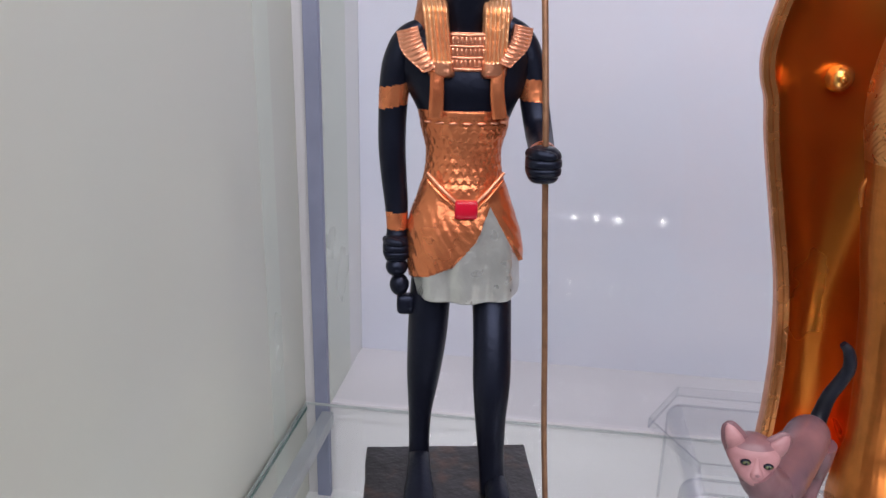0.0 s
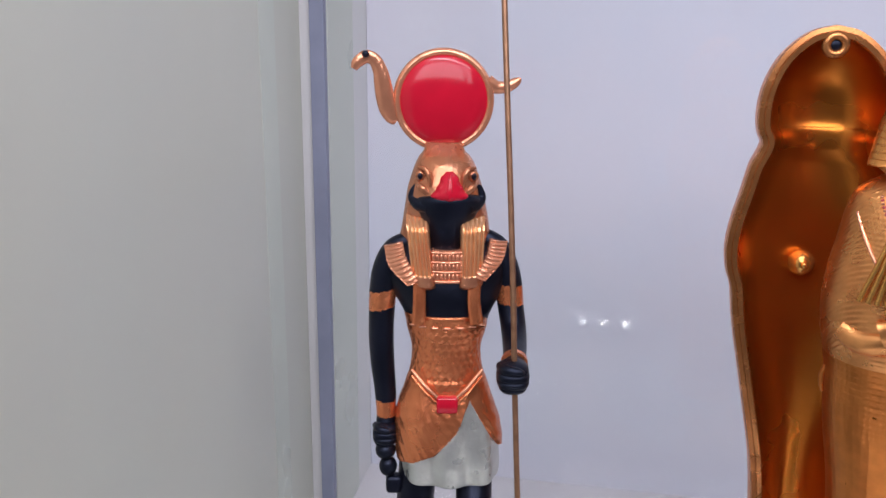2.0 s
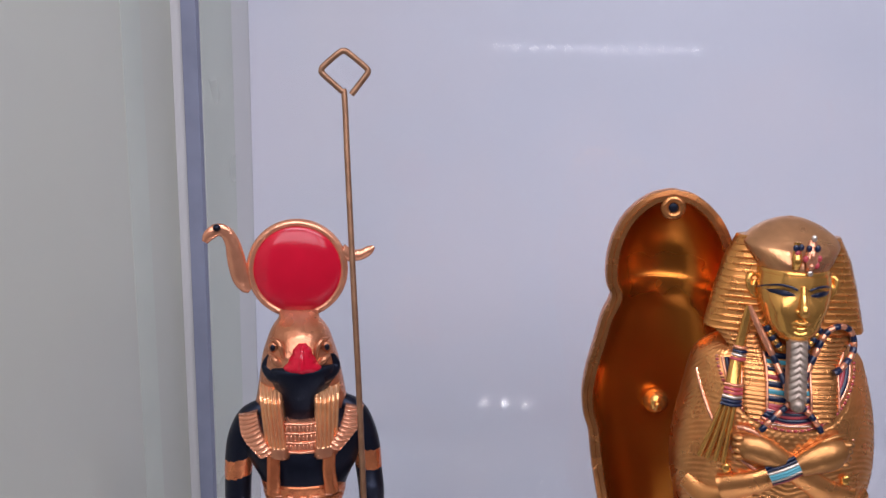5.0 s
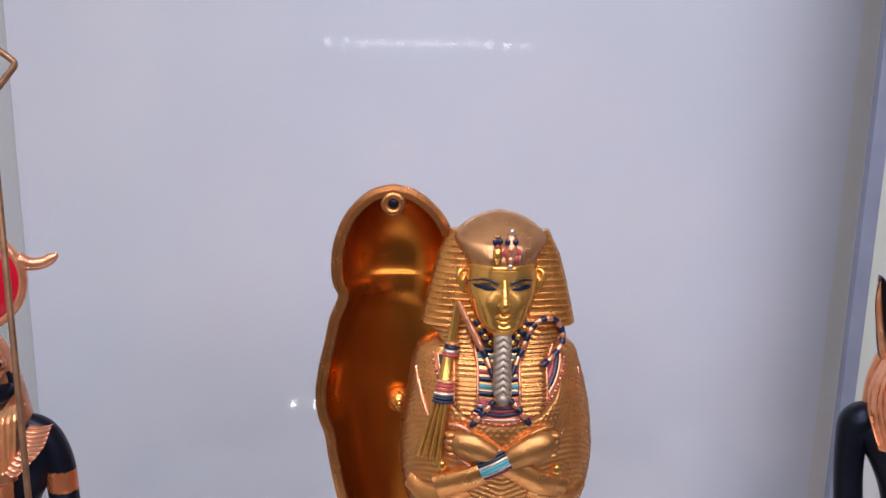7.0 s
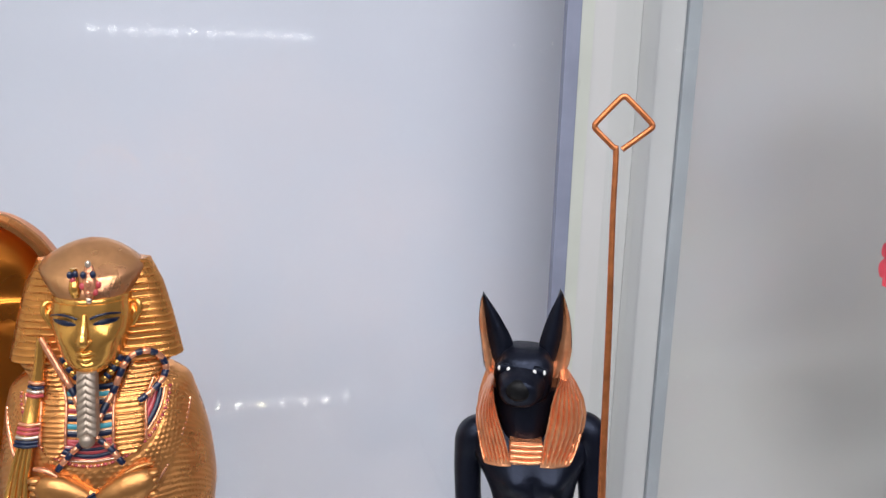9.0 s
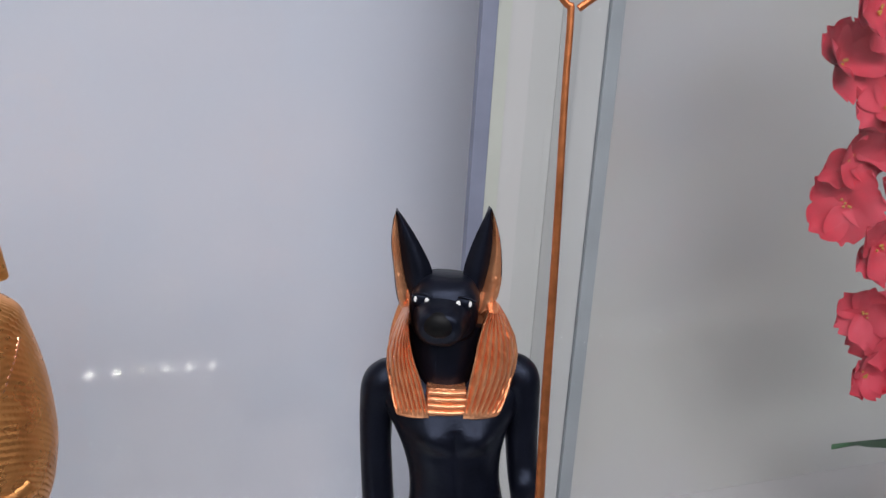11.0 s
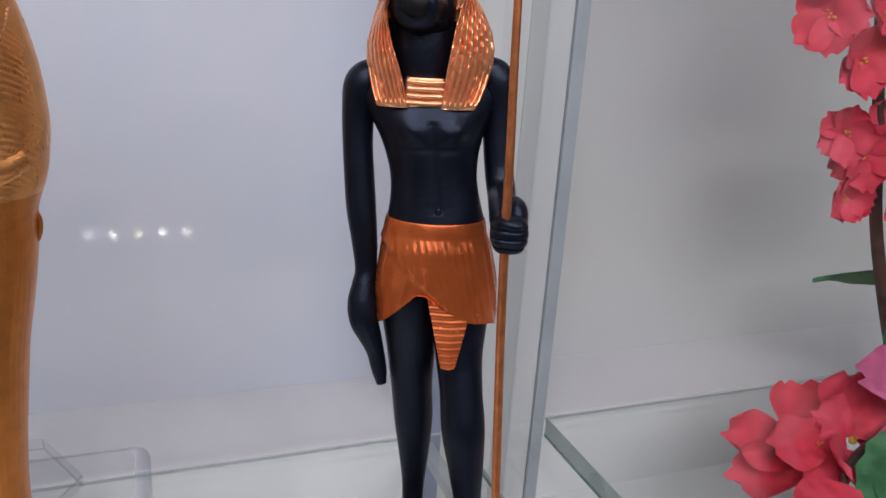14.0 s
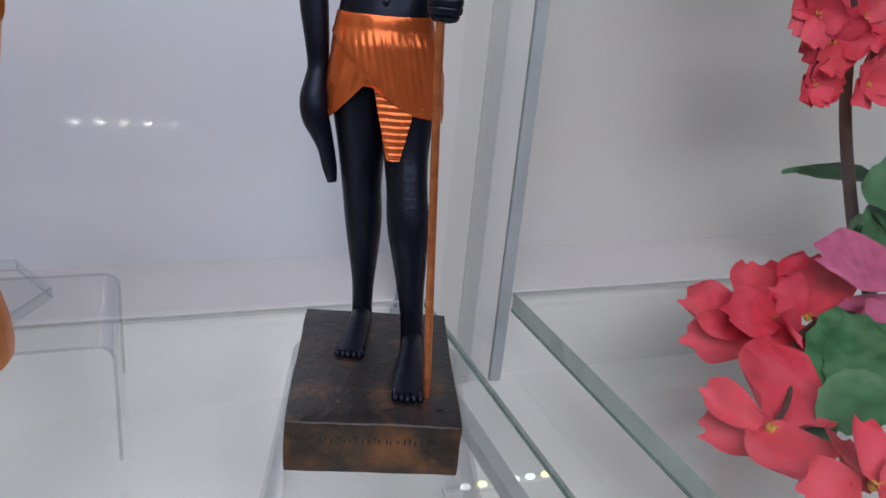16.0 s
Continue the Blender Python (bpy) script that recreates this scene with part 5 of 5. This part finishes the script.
def coffin_shell():
    """The hollow half, open to the front: a lacquered body, its rim, a screw boss and a knob."""
    bm = bmesh.new()
    rim = bmesh.new()
    rows = spline([(z, a) for z, a in SHELL_WIDTHS], 6)
    n = 40
    rim_out, rim_in, hollow, back = [], [], [], []
    inset = 6.0
    for i, (z, a) in enumerate(rows):
        (z0, a0), (z1, a1) = rows[max(i - 1, 0)], rows[min(i + 1, len(rows) - 1)]
        run = max(1e-6, math.hypot(z1 - z0, a1 - a0))
        cx = 12.5 - 0.042 * z
        a = max(a, 0.0) if z < 334.9 else 0.0
        ai = max(a - inset * (z1 - z0) / run, 0.0) if z < 334.9 else 0.0
        depth = 33 if z < 295 else max(2.0, 33 * math.sqrt(max(0.0, 1 - ((z - 295) / 40) ** 2)))
        deep = depth - 3.5
        zc = max(5.5, z + (inset * (a1 - a0) / run if z > 40 else 0.0))
        if 262 < z < 294:
            deep -= 1.8 * math.exp(-((z - 278) / 6.0) ** 2)
        hollow.append([(cx - ai * math.cos(math.pi * k / n), max(0.3, deep) * math.sin(math.pi * k / n) ** 0.75 + 0.2, zc) for k in range(n + 1)])
        back.append([(cx - a * math.cos(math.pi * k / n), depth * math.sin(math.pi * k / n) ** 0.8 + 2.4, z) for k in range(n + 1)])
        rim_out.append(((cx - a, z), (cx + a, z)))
        rim_in.append(((cx - ai, zc), (cx + ai, zc)))

    def sheet(grid, mi, to=None):
        to = to or bm
        vs = [[to.verts.new(p) for p in r] for r in grid]
        for r, q in zip(vs, vs[1:]):
            for i in range(len(r) - 1):
                f = to.faces.new((r[i], r[i + 1], q[i + 1], q[i]))
                f.material_index = mi

    sheet(hollow, 0)
    sheet(back, 1)
    # rim with a raised middle line
    for s in (0, 1):
        g = []
        for o, i in zip(rim_out, rim_in):
            (xo, zo), (xi, zi) = o[s], i[s]
            g.append([(xo, 2.4, zo), (xo + (xi - xo) * 0.08, 0.4, zo + (zi - zo) * 0.08), (xo + (xi - xo) * 0.45, 0.0, zo + (zi - zo) * 0.45), (xo + (xi - xo) * 0.52, -1.0, zo + (zi - zo) * 0.52), (xo + (xi - xo) * 0.9, -1.0, zo + (zi - zo) * 0.9), (xi, 0.2, zi)])
        sheet(g, 0, rim)
    g = [[(12.5 - 28 + 56 * k / 12, 2.4, 0), (12.5 - 27 + 54 * k / 12, 0, 0.4), (12.5 - 22 + 44 * k / 12, -1, 5.0), (12.5 - 22 + 44 * k / 12, 0.2, 5.5)] for k in range(13)]
    sheet(g, 0, rim)
    g = [[(12.5 + (a[0] - 12.5) * f, a[1] * f + 2.4 * (1 - f), 0) for a in back[0]] for f in (1.0, 0.5, 0.02)]
    sheet(g, 1)
    g = [[(12.5 + (a[0] - 12.5) * f, a[1] * f + 0.2 * (1 - f), 5.5) for a in hollow[0]] for f in (1.0, 0.5, 0.02)]
    sheet(g, 0)
    # screw boss at the top, and the knob inside
    boss, knob = bmesh.new(), bmesh.new()
    tube(boss, [(-1.6 + 4.4 * math.cos(k * math.pi / 12), 0.2, 325.4 + 4.4 * math.sin(k * math.pi / 12), 2.1) for k in range(25)], 0, 16, 1)
    ball(boss, (-1.6, 0.6, 325.4), (2.9, 1.2, 2.9), 1, 20)
    ball(knob, (2.4, 26, 211.5), (7.0, 7.0, 7.0), 0, 40)
    ball(knob, (2.4, 19.0, 211.5), (2.0, 1.4, 2.0), 0, 24)
    for m in (bm, rim, boss, knob):
        millimetres(m)
    top = empty("hollow_coffin_half", pose(0.1379, 0.4025, COFFIN_Z + 0.0075), "hollow gold coffin half standing open behind the coffin lid", "coffin")
    part("body", bm, [GOLD_IN, GOLD_SOFT], top, "red-gold lacquered hollow body")
    part("rim", rim, RIM, top, "flat tan-gold rim")
    part("screw_boss", boss, [RIM, BLACK], top, "round boss with a dark hole")
    part("knob", knob, GOLD, top, "small round gold knob")
    return top


def cat_figure():
    """A standing hairless cat: mats 0 skin, 1 face, 2 dark tail, 3 eye, 4 black."""
    bm = bmesh.new()

    tube(bm, [(4, 3, 37, 8.4), (8, 10, 37.6, 10.0), (15, 22, 38.4, 10.4), (23, 36, 39.6, 10.4), (30, 49, 40.6, 10.4), (34, 55, 40, 8.4), (36, 58, 39, 4)], 0, 28, 8)
    tube(bm, [(3, 4, 40, 9.0), (-3, -1, 46, 8.4), (-7, -3, 53, 8.0)], 0, 24, 6)
    loft(bm, [(-8.0, -4, 47.8, 2.8, 5.0, 4), (-8.0, -3.4, 49.2, 5.2, 6.6, 5), (-8.0, -3, 51.6, 7.6, 7.2, 7), (-8.0, -2, 55, 9.6, 6.8, 9), (-8.2, -1, 58, 11.0, 6.6, 9.6), (-8.4, 0, 61.6, 10.2, 6.4, 9), (-8.6, 1, 64.6, 7.0, 5, 6.6), (-8.6, 1.6, 66, 2, 2, 2)], lambda c: 1 if c.z < 62.6 else 0, 40, 6)
    tube(bm, [(-8.0, -6.0, 60, 1.2), (-8.0, -7.2, 56.4, 1.7), (-8.0, -7.8, 53.6, 3.0), (-8.0, -7.2, 51.2, 2.6)], 1, 16, 5)
    ball(bm, (-8.0, -10.5, 54.2), (1.0, 0.6, 0.7), 0, 12)
    tube(bm, [(-9.8, -9.2, 51.4, 0.2), (-8.0, -10.2, 52.0, 0.25), (-6.2, -9.2, 51.4, 0.2)], 4, 8, 4)
    for x, z in ((-12.6, 58.4), (-3.4, 57.2)):
        ball(bm, (x, -7.4, z), (2.2, 1.3, 1.35), 4, 16)
        ball(bm, (x, -8.0, z), (1.6, 0.95, 1.0), 3, 16)
        ball(bm, (x, -8.8, z), (0.5, 0.4, 0.8), 4, 12)
    for s, tip, root in ((-1, (-20.2, 0, 71.6), (-14.4, -1, 60.4)), (1, (5.2, 0, 68.2), (-1.4, -1, 59.4))):
        tube(bm, [(*root, 4.0), ((root[0] + tip[0]) / 2, -1.6, (root[2] + tip[2]) / 2, 3.5), (tip[0] * 0.9 + root[0] * 0.1, tip[1], tip[2] * 0.9 + root[2] * 0.1, 1.6), (*tip, 0.4)], 1, 18, 6, 0.45)
        tube(bm, [(root[0], 1, root[2], 5.6), ((root[0] + tip[0]) / 2, 0.6, (root[2] + tip[2]) / 2, 5.0), (tip[0] * 0.9 + root[0] * 0.1, 0.7, tip[2] * 0.9 + root[2] * 0.1 + 0.5, 2.8), (tip[0], 0.8, tip[2] + 0.6, 0.5)], 0, 18, 6, 0.4)
    for x, y, top in ((0, 2, 36), (10, 4, 36)):
        tube(bm, [(x, y, top, 6.4), (x, y - 1, 22, 4.4), (x - 0.5, y - 2, 8, 3.6), (x - 1, y - 3.5, 2.6, 3.8), (x - 1.4, y - 6, 1.6, 1.6)], 0, 18, 6)
    for x, y in ((24, 50), (36, 48)):
        tube(bm, [(x, y, 38, 7.8), (x + 1, y + 1, 28, 6.2), (x + 3, y + 5, 18, 4.2), (x + 1, y + 3, 7, 3.4), (x, y, 2.6, 3.8), (x - 1, y - 4, 1.6, 1.8)], 0, 18, 6)
    tube(bm, [(35, 56, 41, 4.8), (37.6, 59, 47, 4.0), (40.8, 61, 57, 3.5), (45.6, 62, 66, 3.3), (48.0, 62, 73, 3.1), (46.4, 62, 81, 2.7), (43.0, 62, 85, 1.8)], 2, 20, 8)
    millimetres(bm)
    ob = finish("cat_figurine", bm, [CAT, CAT_FACE, CAT_DARK, EYE, BLACK])
    ob.matrix_basis = pose(0.1, 0.305, CAT_Z)
    return tagged(ob, "small pinkish grey hairless cat figurine with a dark raised tail", "cat figurine")


coffin_shell()
coffin_figure()
cat_figure()

# ---- artificial flowers in the next case ----


def petal_mesh(bm, m, length, width, curl, mi, seed):
    nu, nv = 14, 12
    grid = []
    for i in range(nu + 1):
        u = i / nu
        w = width * (0.18 + 0.82 * math.sin(math.pi * (0.08 + 0.56 * u)) ** 0.9)
        if u > 0.7:
            w *= math.sqrt(1.0 - 0.72 * ((u - 0.7) / 0.3) ** 2)
        row = []
        for j in range(nv + 1):
            v = j / nv * 2 - 1
            edge = 1.0 - 0.10 * abs(v) ** 2 - (0.05 * math.exp(-(v / 0.2) ** 2) if u > 0.9 else 0) + (0.06 * math.sin(6 * v + seed) * max(0.0, (u - 0.6) / 0.4))
            z = curl * u * u * length + 0.17 * width * v * v * (0.4 + 0.6 * u) + 0.035 * width * math.sin(4 * u + 3.0 * v + seed)
            row.append(bm.verts.new(m @ Vector((u * length * edge, v * w / 2, z))))
        grid.append(row)
    for a, b in zip(grid, grid[1:]):
        for j in range(nv):
            f = bm.faces.new((a[j], a[j + 1], b[j + 1], b[j]))
            f.material_index = mi


def blossom(bm, c, facing, size, mi, seed):
    rnd = random.Random(seed)
    turn = Vector(facing).to_track_quat("Z", "Y").to_matrix().to_4x4()
    for k in range(5):
        a = 360 / 5 * k + rnd.uniform(-12, 12)
        m = Matrix.Translation(c) @ turn @ pose(0, 0, 0, 0, 0, a) @ pose(0, 0, 0, 0, -rnd.uniform(5, 40), 0)
        petal_mesh(bm, m, size * rnd.uniform(0.9, 1.1), size * rnd.uniform(0.95, 1.2), rnd.uniform(-0.25, 0.2), mi, seed * 7 + k)
    for k in range(5):
        p = Vector(c) + turn @ Vector((rnd.uniform(-1, 1), rnd.uniform(-1, 1), 0.9)) * size * 0.12
        ball(bm, p, (size * 0.035,) * 3, 2, 8)


def leaf(bm, m, length, width, mi, seed):
    nu, nv = 12, 4
    grid = []
    for i in range(nu + 1):
        u = i / nu
        w = width * math.sin(math.pi * min(1, 0.06 + 0.94 * u)) ** 0.7 * (1 + 0.07 * math.sin(u * 44))
        grid.append([bm.verts.new(m @ Vector((u * length, (j / nv * 2 - 1) * w / 2, 0.10 * width * abs(j / nv * 2 - 1) - 0.25 * length * u * u + 0.03 * width * math.sin(9 * u + j)))) for j in range(nv + 1)])
    for a, b in zip(grid, grid[1:]):
        for j in range(nv):
            f = bm.faces.new((a[j], a[j + 1], b[j + 1], b[j]))
            f.material_index = mi


def flower_spray():
    """One artificial plant: stem, blossoms and leaves are its parts."""
    top = empty("artificial_flower", pose(0, 0, 0.0), "tall red artificial flower spray with green leaves", "flowers")
    bm = bmesh.new()
    tube(bm, [(0.955, 0.50, 0.0, 0.007), (0.930, 0.51, 0.05, 0.0065), (0.908, 0.515, 0.10, 0.006), (0.878, 0.52, 0.18, 0.0055), (0.856, 0.52, 0.26, 0.005), (0.838, 0.525, 0.34, 0.0045), (0.82, 0.525, 0.43, 0.004), (0.79, 0.525, 0.52, 0.003)], 0, 12)
    part("stem", bm, STEM, top, "brown stem")
    rnd = random.Random(5)
    spots = [(0.752, 0.455, 0.030), (0.792, 0.47, 0.032), (0.785, 0.425, 0.030), (0.775, 0.388, 0.028), (0.815, 0.40, 0.034), (0.780, 0.352, 0.030), (0.825, 0.355, 0.032), (0.808, 0.322, 0.030), (0.822, 0.262, 0.026), (0.852, 0.243, 0.030), (0.845, 0.205, 0.026), (0.880, 0.262, 0.032), (0.885, 0.208, 0.028), (0.91, 0.235, 0.03), (0.86, 0.41, 0.034), (0.87, 0.335, 0.032), (0.76, 0.49, 0.03), (0.80, 0.52, 0.03), (0.84, 0.50, 0.034)]
    for k, (x, z, s) in enumerate(spots):
        bm = bmesh.new()
        blossom(bm, (x - 0.016, 0.505 + rnd.uniform(-0.012, 0.012), z), (rnd.uniform(-0.9, 0.1), -1, rnd.uniform(-0.1, 0.6)), s, 0, 11 + k)
        part("blossom", bm, [PETAL, PETAL, STAMEN], top)
    for k, (x, y, z, rx, ry, rz, ln, w) in enumerate(((0.950, 0.520, 0.110, 40, -13, 152, 0.098, 0.036), (0.903, 0.50, 0.108, 60, -20, -20, 0.09, 0.060), (0.905, 0.495, 0.098, 70, 40, -25, 0.08, 0.060), (0.908, 0.495, 0.090, 60, 60, 200, 0.045, 0.045), (0.910, 0.495, 0.082, 75, 75, -40, 0.06, 0.055), (0.912, 0.50, 0.10, 60, 10, -10, 0.09, 0.06))):
        bm = bmesh.new()
        leaf(bm, pose(x, y, z, rx, ry, rz), ln, w, 0, k)
        part("leaf", bm, LEAF, top, "green cloth leaf")
    return top


def between(root, tip, lean=(0.0, -0.8, 0.6)):
    """Axes at the root whose x runs to the tip and whose z leans as told."""
    x = (Vector(tip) - Vector(root)).normalized()
    z = Vector(lean)
    z = (z - x * z.dot(x)).normalized()
    m = Matrix((x, z.cross(x), z)).transposed().to_4x4()
    return Matrix.Translation(root) @ m, (Vector(tip) - Vector(root)).length


def flower_bunch():
    """A low bunch: each blossom has its petals as sub-parts."""
    top = empty("artificial_flower", pose(0, 0, 0.0), "low bunch of red and mauve cloth blossoms on the shelf", "flowers")
    bm = bmesh.new()
    tube(bm, [(0.90, 0.44, 0.004, 0.005), (0.86, 0.43, 0.022, 0.005), (0.81, 0.42, 0.028, 0.004), (0.76, 0.40, 0.018, 0.003), (0.70, 0.34, 0.012, 0.002), (0.66, 0.312, 0.010, 0.002)], 0, 12)
    part("stem", bm, STEM, top, "brown stem")
    upper = [((0.746, 0.434, 0.017), (0.681, 0.440, 0.046), 0.046, 0), ((0.757, 0.430, 0.010), (0.677, 0.432, 0.014), 0.046, 0), ((0.773, 0.450, 0.018), (0.779, 0.485, 0.052), 0.055, 0), ((0.764, 0.430, 0.028), (0.706, 0.424, 0.039), 0.044, 0), ((0.79, 0.436, 0.024), (0.737, 0.418, 0.019), 0.060, 0)]
    middle = [((0.808, 0.440, 0.020), (0.822, 0.462, 0.065), 0.072, 0), ((0.812, 0.440, 0.020), (0.861, 0.440, 0.022), 0.062, 0), ((0.795, 0.430, 0.020), (0.763, 0.388, 0.010), 0.063, 0), ((0.800, 0.436, 0.022), (0.772, 0.450, 0.046), 0.052, 0), ((0.735, 0.386, 0.026), (0.672, 0.321, 0.006), 0.078, 0)]
    lower = [((0.658, 0.309, 0.012), (0.619, 0.327, 0.006), 0.043, 0), ((0.652, 0.313, 0.014), (0.653, 0.268, 0.003), 0.064, 0), ((0.651, 0.313, 0.016), (0.622, 0.338, 0.032), 0.030, 0)]
    front = [((0.679, 0.246, 0.010), (0.689, 0.276, 0.041), 0.035, 0), ((0.672, 0.250, 0.008), (0.691, 0.291, 0.020), 0.036, 0), ((0.672, 0.247, 0.008), (0.636, 0.259, 0.004), 0.045, 0), ((0.678, 0.241, 0.014), (0.679, 0.270, 0.018), 0.033, 0), ((0.680, 0.244, 0.012), (0.715, 0.238, 0.010), 0.045, 0)]
    mauve = [((0.897, 0.435, 0.054), (0.807, 0.437, 0.082), 0.060, 1), ((0.900, 0.430, 0.031), (0.812, 0.420, 0.024), 0.031, 1), ((0.878, 0.400, 0.018), (0.826, 0.395, 0.024), 0.060, 1)]
    for k, (heart, petals) in enumerate((((0.762, 0.432, 0.024), upper), ((0.804, 0.434, 0.022), middle), ((0.655, 0.308, 0.016), lower), ((0.677, 0.246, 0.014), front), ((0.890, 0.430, 0.034), mauve))):
        bm = bmesh.new()
        ball(bm, heart, (0.0034, 0.0034, 0.0034), 0, 14)
        rnd = random.Random(60 + k)
        for j in range(5):
            wire(bm, [heart, tuple(Vector(heart) + Vector((rnd.uniform(-6, 4), -4, rnd.uniform(2, 8))) * 0.001)], 0.0004, 0)
        flower = part("blossom", bm, STAMEN, top, "mauve cloth blossom" if k == 4 else "red cloth blossom")
        for j, (root, tip, w, mi) in enumerate(petals):
            m, ln = between(root, tip, (rnd.uniform(-0.35, 0.35), -0.75, rnd.uniform(0.45, 0.95)))
            bm = bmesh.new()
            petal_mesh(bm, m, ln * 1.04, w, rnd.uniform(-0.12, 0.06), 0, 9 * k + j)
            for v in bm.verts:
                v.co.z = max(v.co.z, 0.001)
            part("petal", bm, PETAL_PINK if mi else PETAL, flower)
    for k, (root, tip, w) in enumerate((((0.82, 0.41, 0.034), (0.722, 0.302, 0.010), 0.066), ((0.777, 0.395, 0.009), (0.674, 0.276, 0.003), 0.028), ((0.758, 0.312, 0.030), (0.707, 0.319, 0.012), 0.048), ((0.84, 0.40, 0.030), (0.745, 0.325, 0.020), 0.060))):
        bm = bmesh.new()
        m, ln = between(root, tip, (-0.25, -0.35, 0.9))
        leaf(bm, m, ln, w, 0, k)
        for v in bm.verts:
            v.co.z = max(v.co.z, 0.001)
        part("leaf", bm, LEAF, top, "green cloth leaf")
    return top


flower_spray()
flower_bunch()

# ---- strips of lamps, and dots added for their reflection ----


def lamp_strip():
    top = empty("lamp_strip", pose(0, 0, 0), "strip of small white lamps along the shelf's front edge", "lamp strip")
    bm = bmesh.new()
    box(bm, -0.15, 0.47, 0.118, 0.1275, 0.0, 0.055, 0.001)
    part("channel", bm, ALU, top, "aluminium channel")
    for k in range(16):
        bm = bmesh.new()
        ball(bm, (0.3745 - 0.0285 * k, 0.1300, 0.048), (0.0035, 0.002, 0.0028), 0, 12)
        part("lamp", bm, LAMP_WARM if k % 5 == 4 else LAMP, top, "glowing lamp dot")
    return top


def upper_lamp_strip():
    """The strip over the case's front opening, on two slim posts."""
    top = empty("lamp_strip", pose(0, 0, 0), "upper strip of small white lamps on two slim posts", "lamp strip")
    bm = bmesh.new()
    box(bm, -0.13, 0.50, -0.163, -0.152, 0.529, 0.547, 0.001)
    part("channel", bm, ALU, top, "aluminium channel")
    for k in range(12):
        bm = bmesh.new()
        ball(bm, (0.345 - 0.0285 * k, -0.1500, 0.538), (0.0080, 0.002, 0.0034), 0, 12)
        part("lamp", bm, LAMP_BAR, top, "glowing lamp dot")
    for x in (-0.13, 0.49):
        bm = bmesh.new()
        box(bm, x, x + 0.01, -0.163, -0.153, -1.2, 0.5285, 0.001)
        part("post", bm, ALU, top, "slim metal post")
    return top


# Glowing balls put in for reflections in the shelf; no such strip lies here.
def shelf_reflection_dots():
    top = empty("lamp_strip", pose(0.566, 0.422, FLOOR_Z), "row of pastel dots put in for lamps reflected in the shelf", "lamp strip")
    bm = bmesh.new()
    box(bm, -0.085, 0.010, -0.004, 0.004, 0.0, 0.0025, 0.001)
    part("channel", bm, FLOOR, top, "white carrier added under the reflected dots")
    for k, m in enumerate((REFLECTED_LIME, REFLECTED_MINT, REFLECTED_PASTEL, REFLECTED_ROSE, REFLECTED_LIME, REFLECTED_PASTEL)):
        bm = bmesh.new()
        ball(bm, (-0.0135 * k, 0, 0.0032), (0.0042, 0.003, 0.0025), 0, 14)
        part("lamp", bm, m, top, "glowing lamp dot")
    return top


lamp_strip()
upper_lamp_strip()
shelf_reflection_dots()
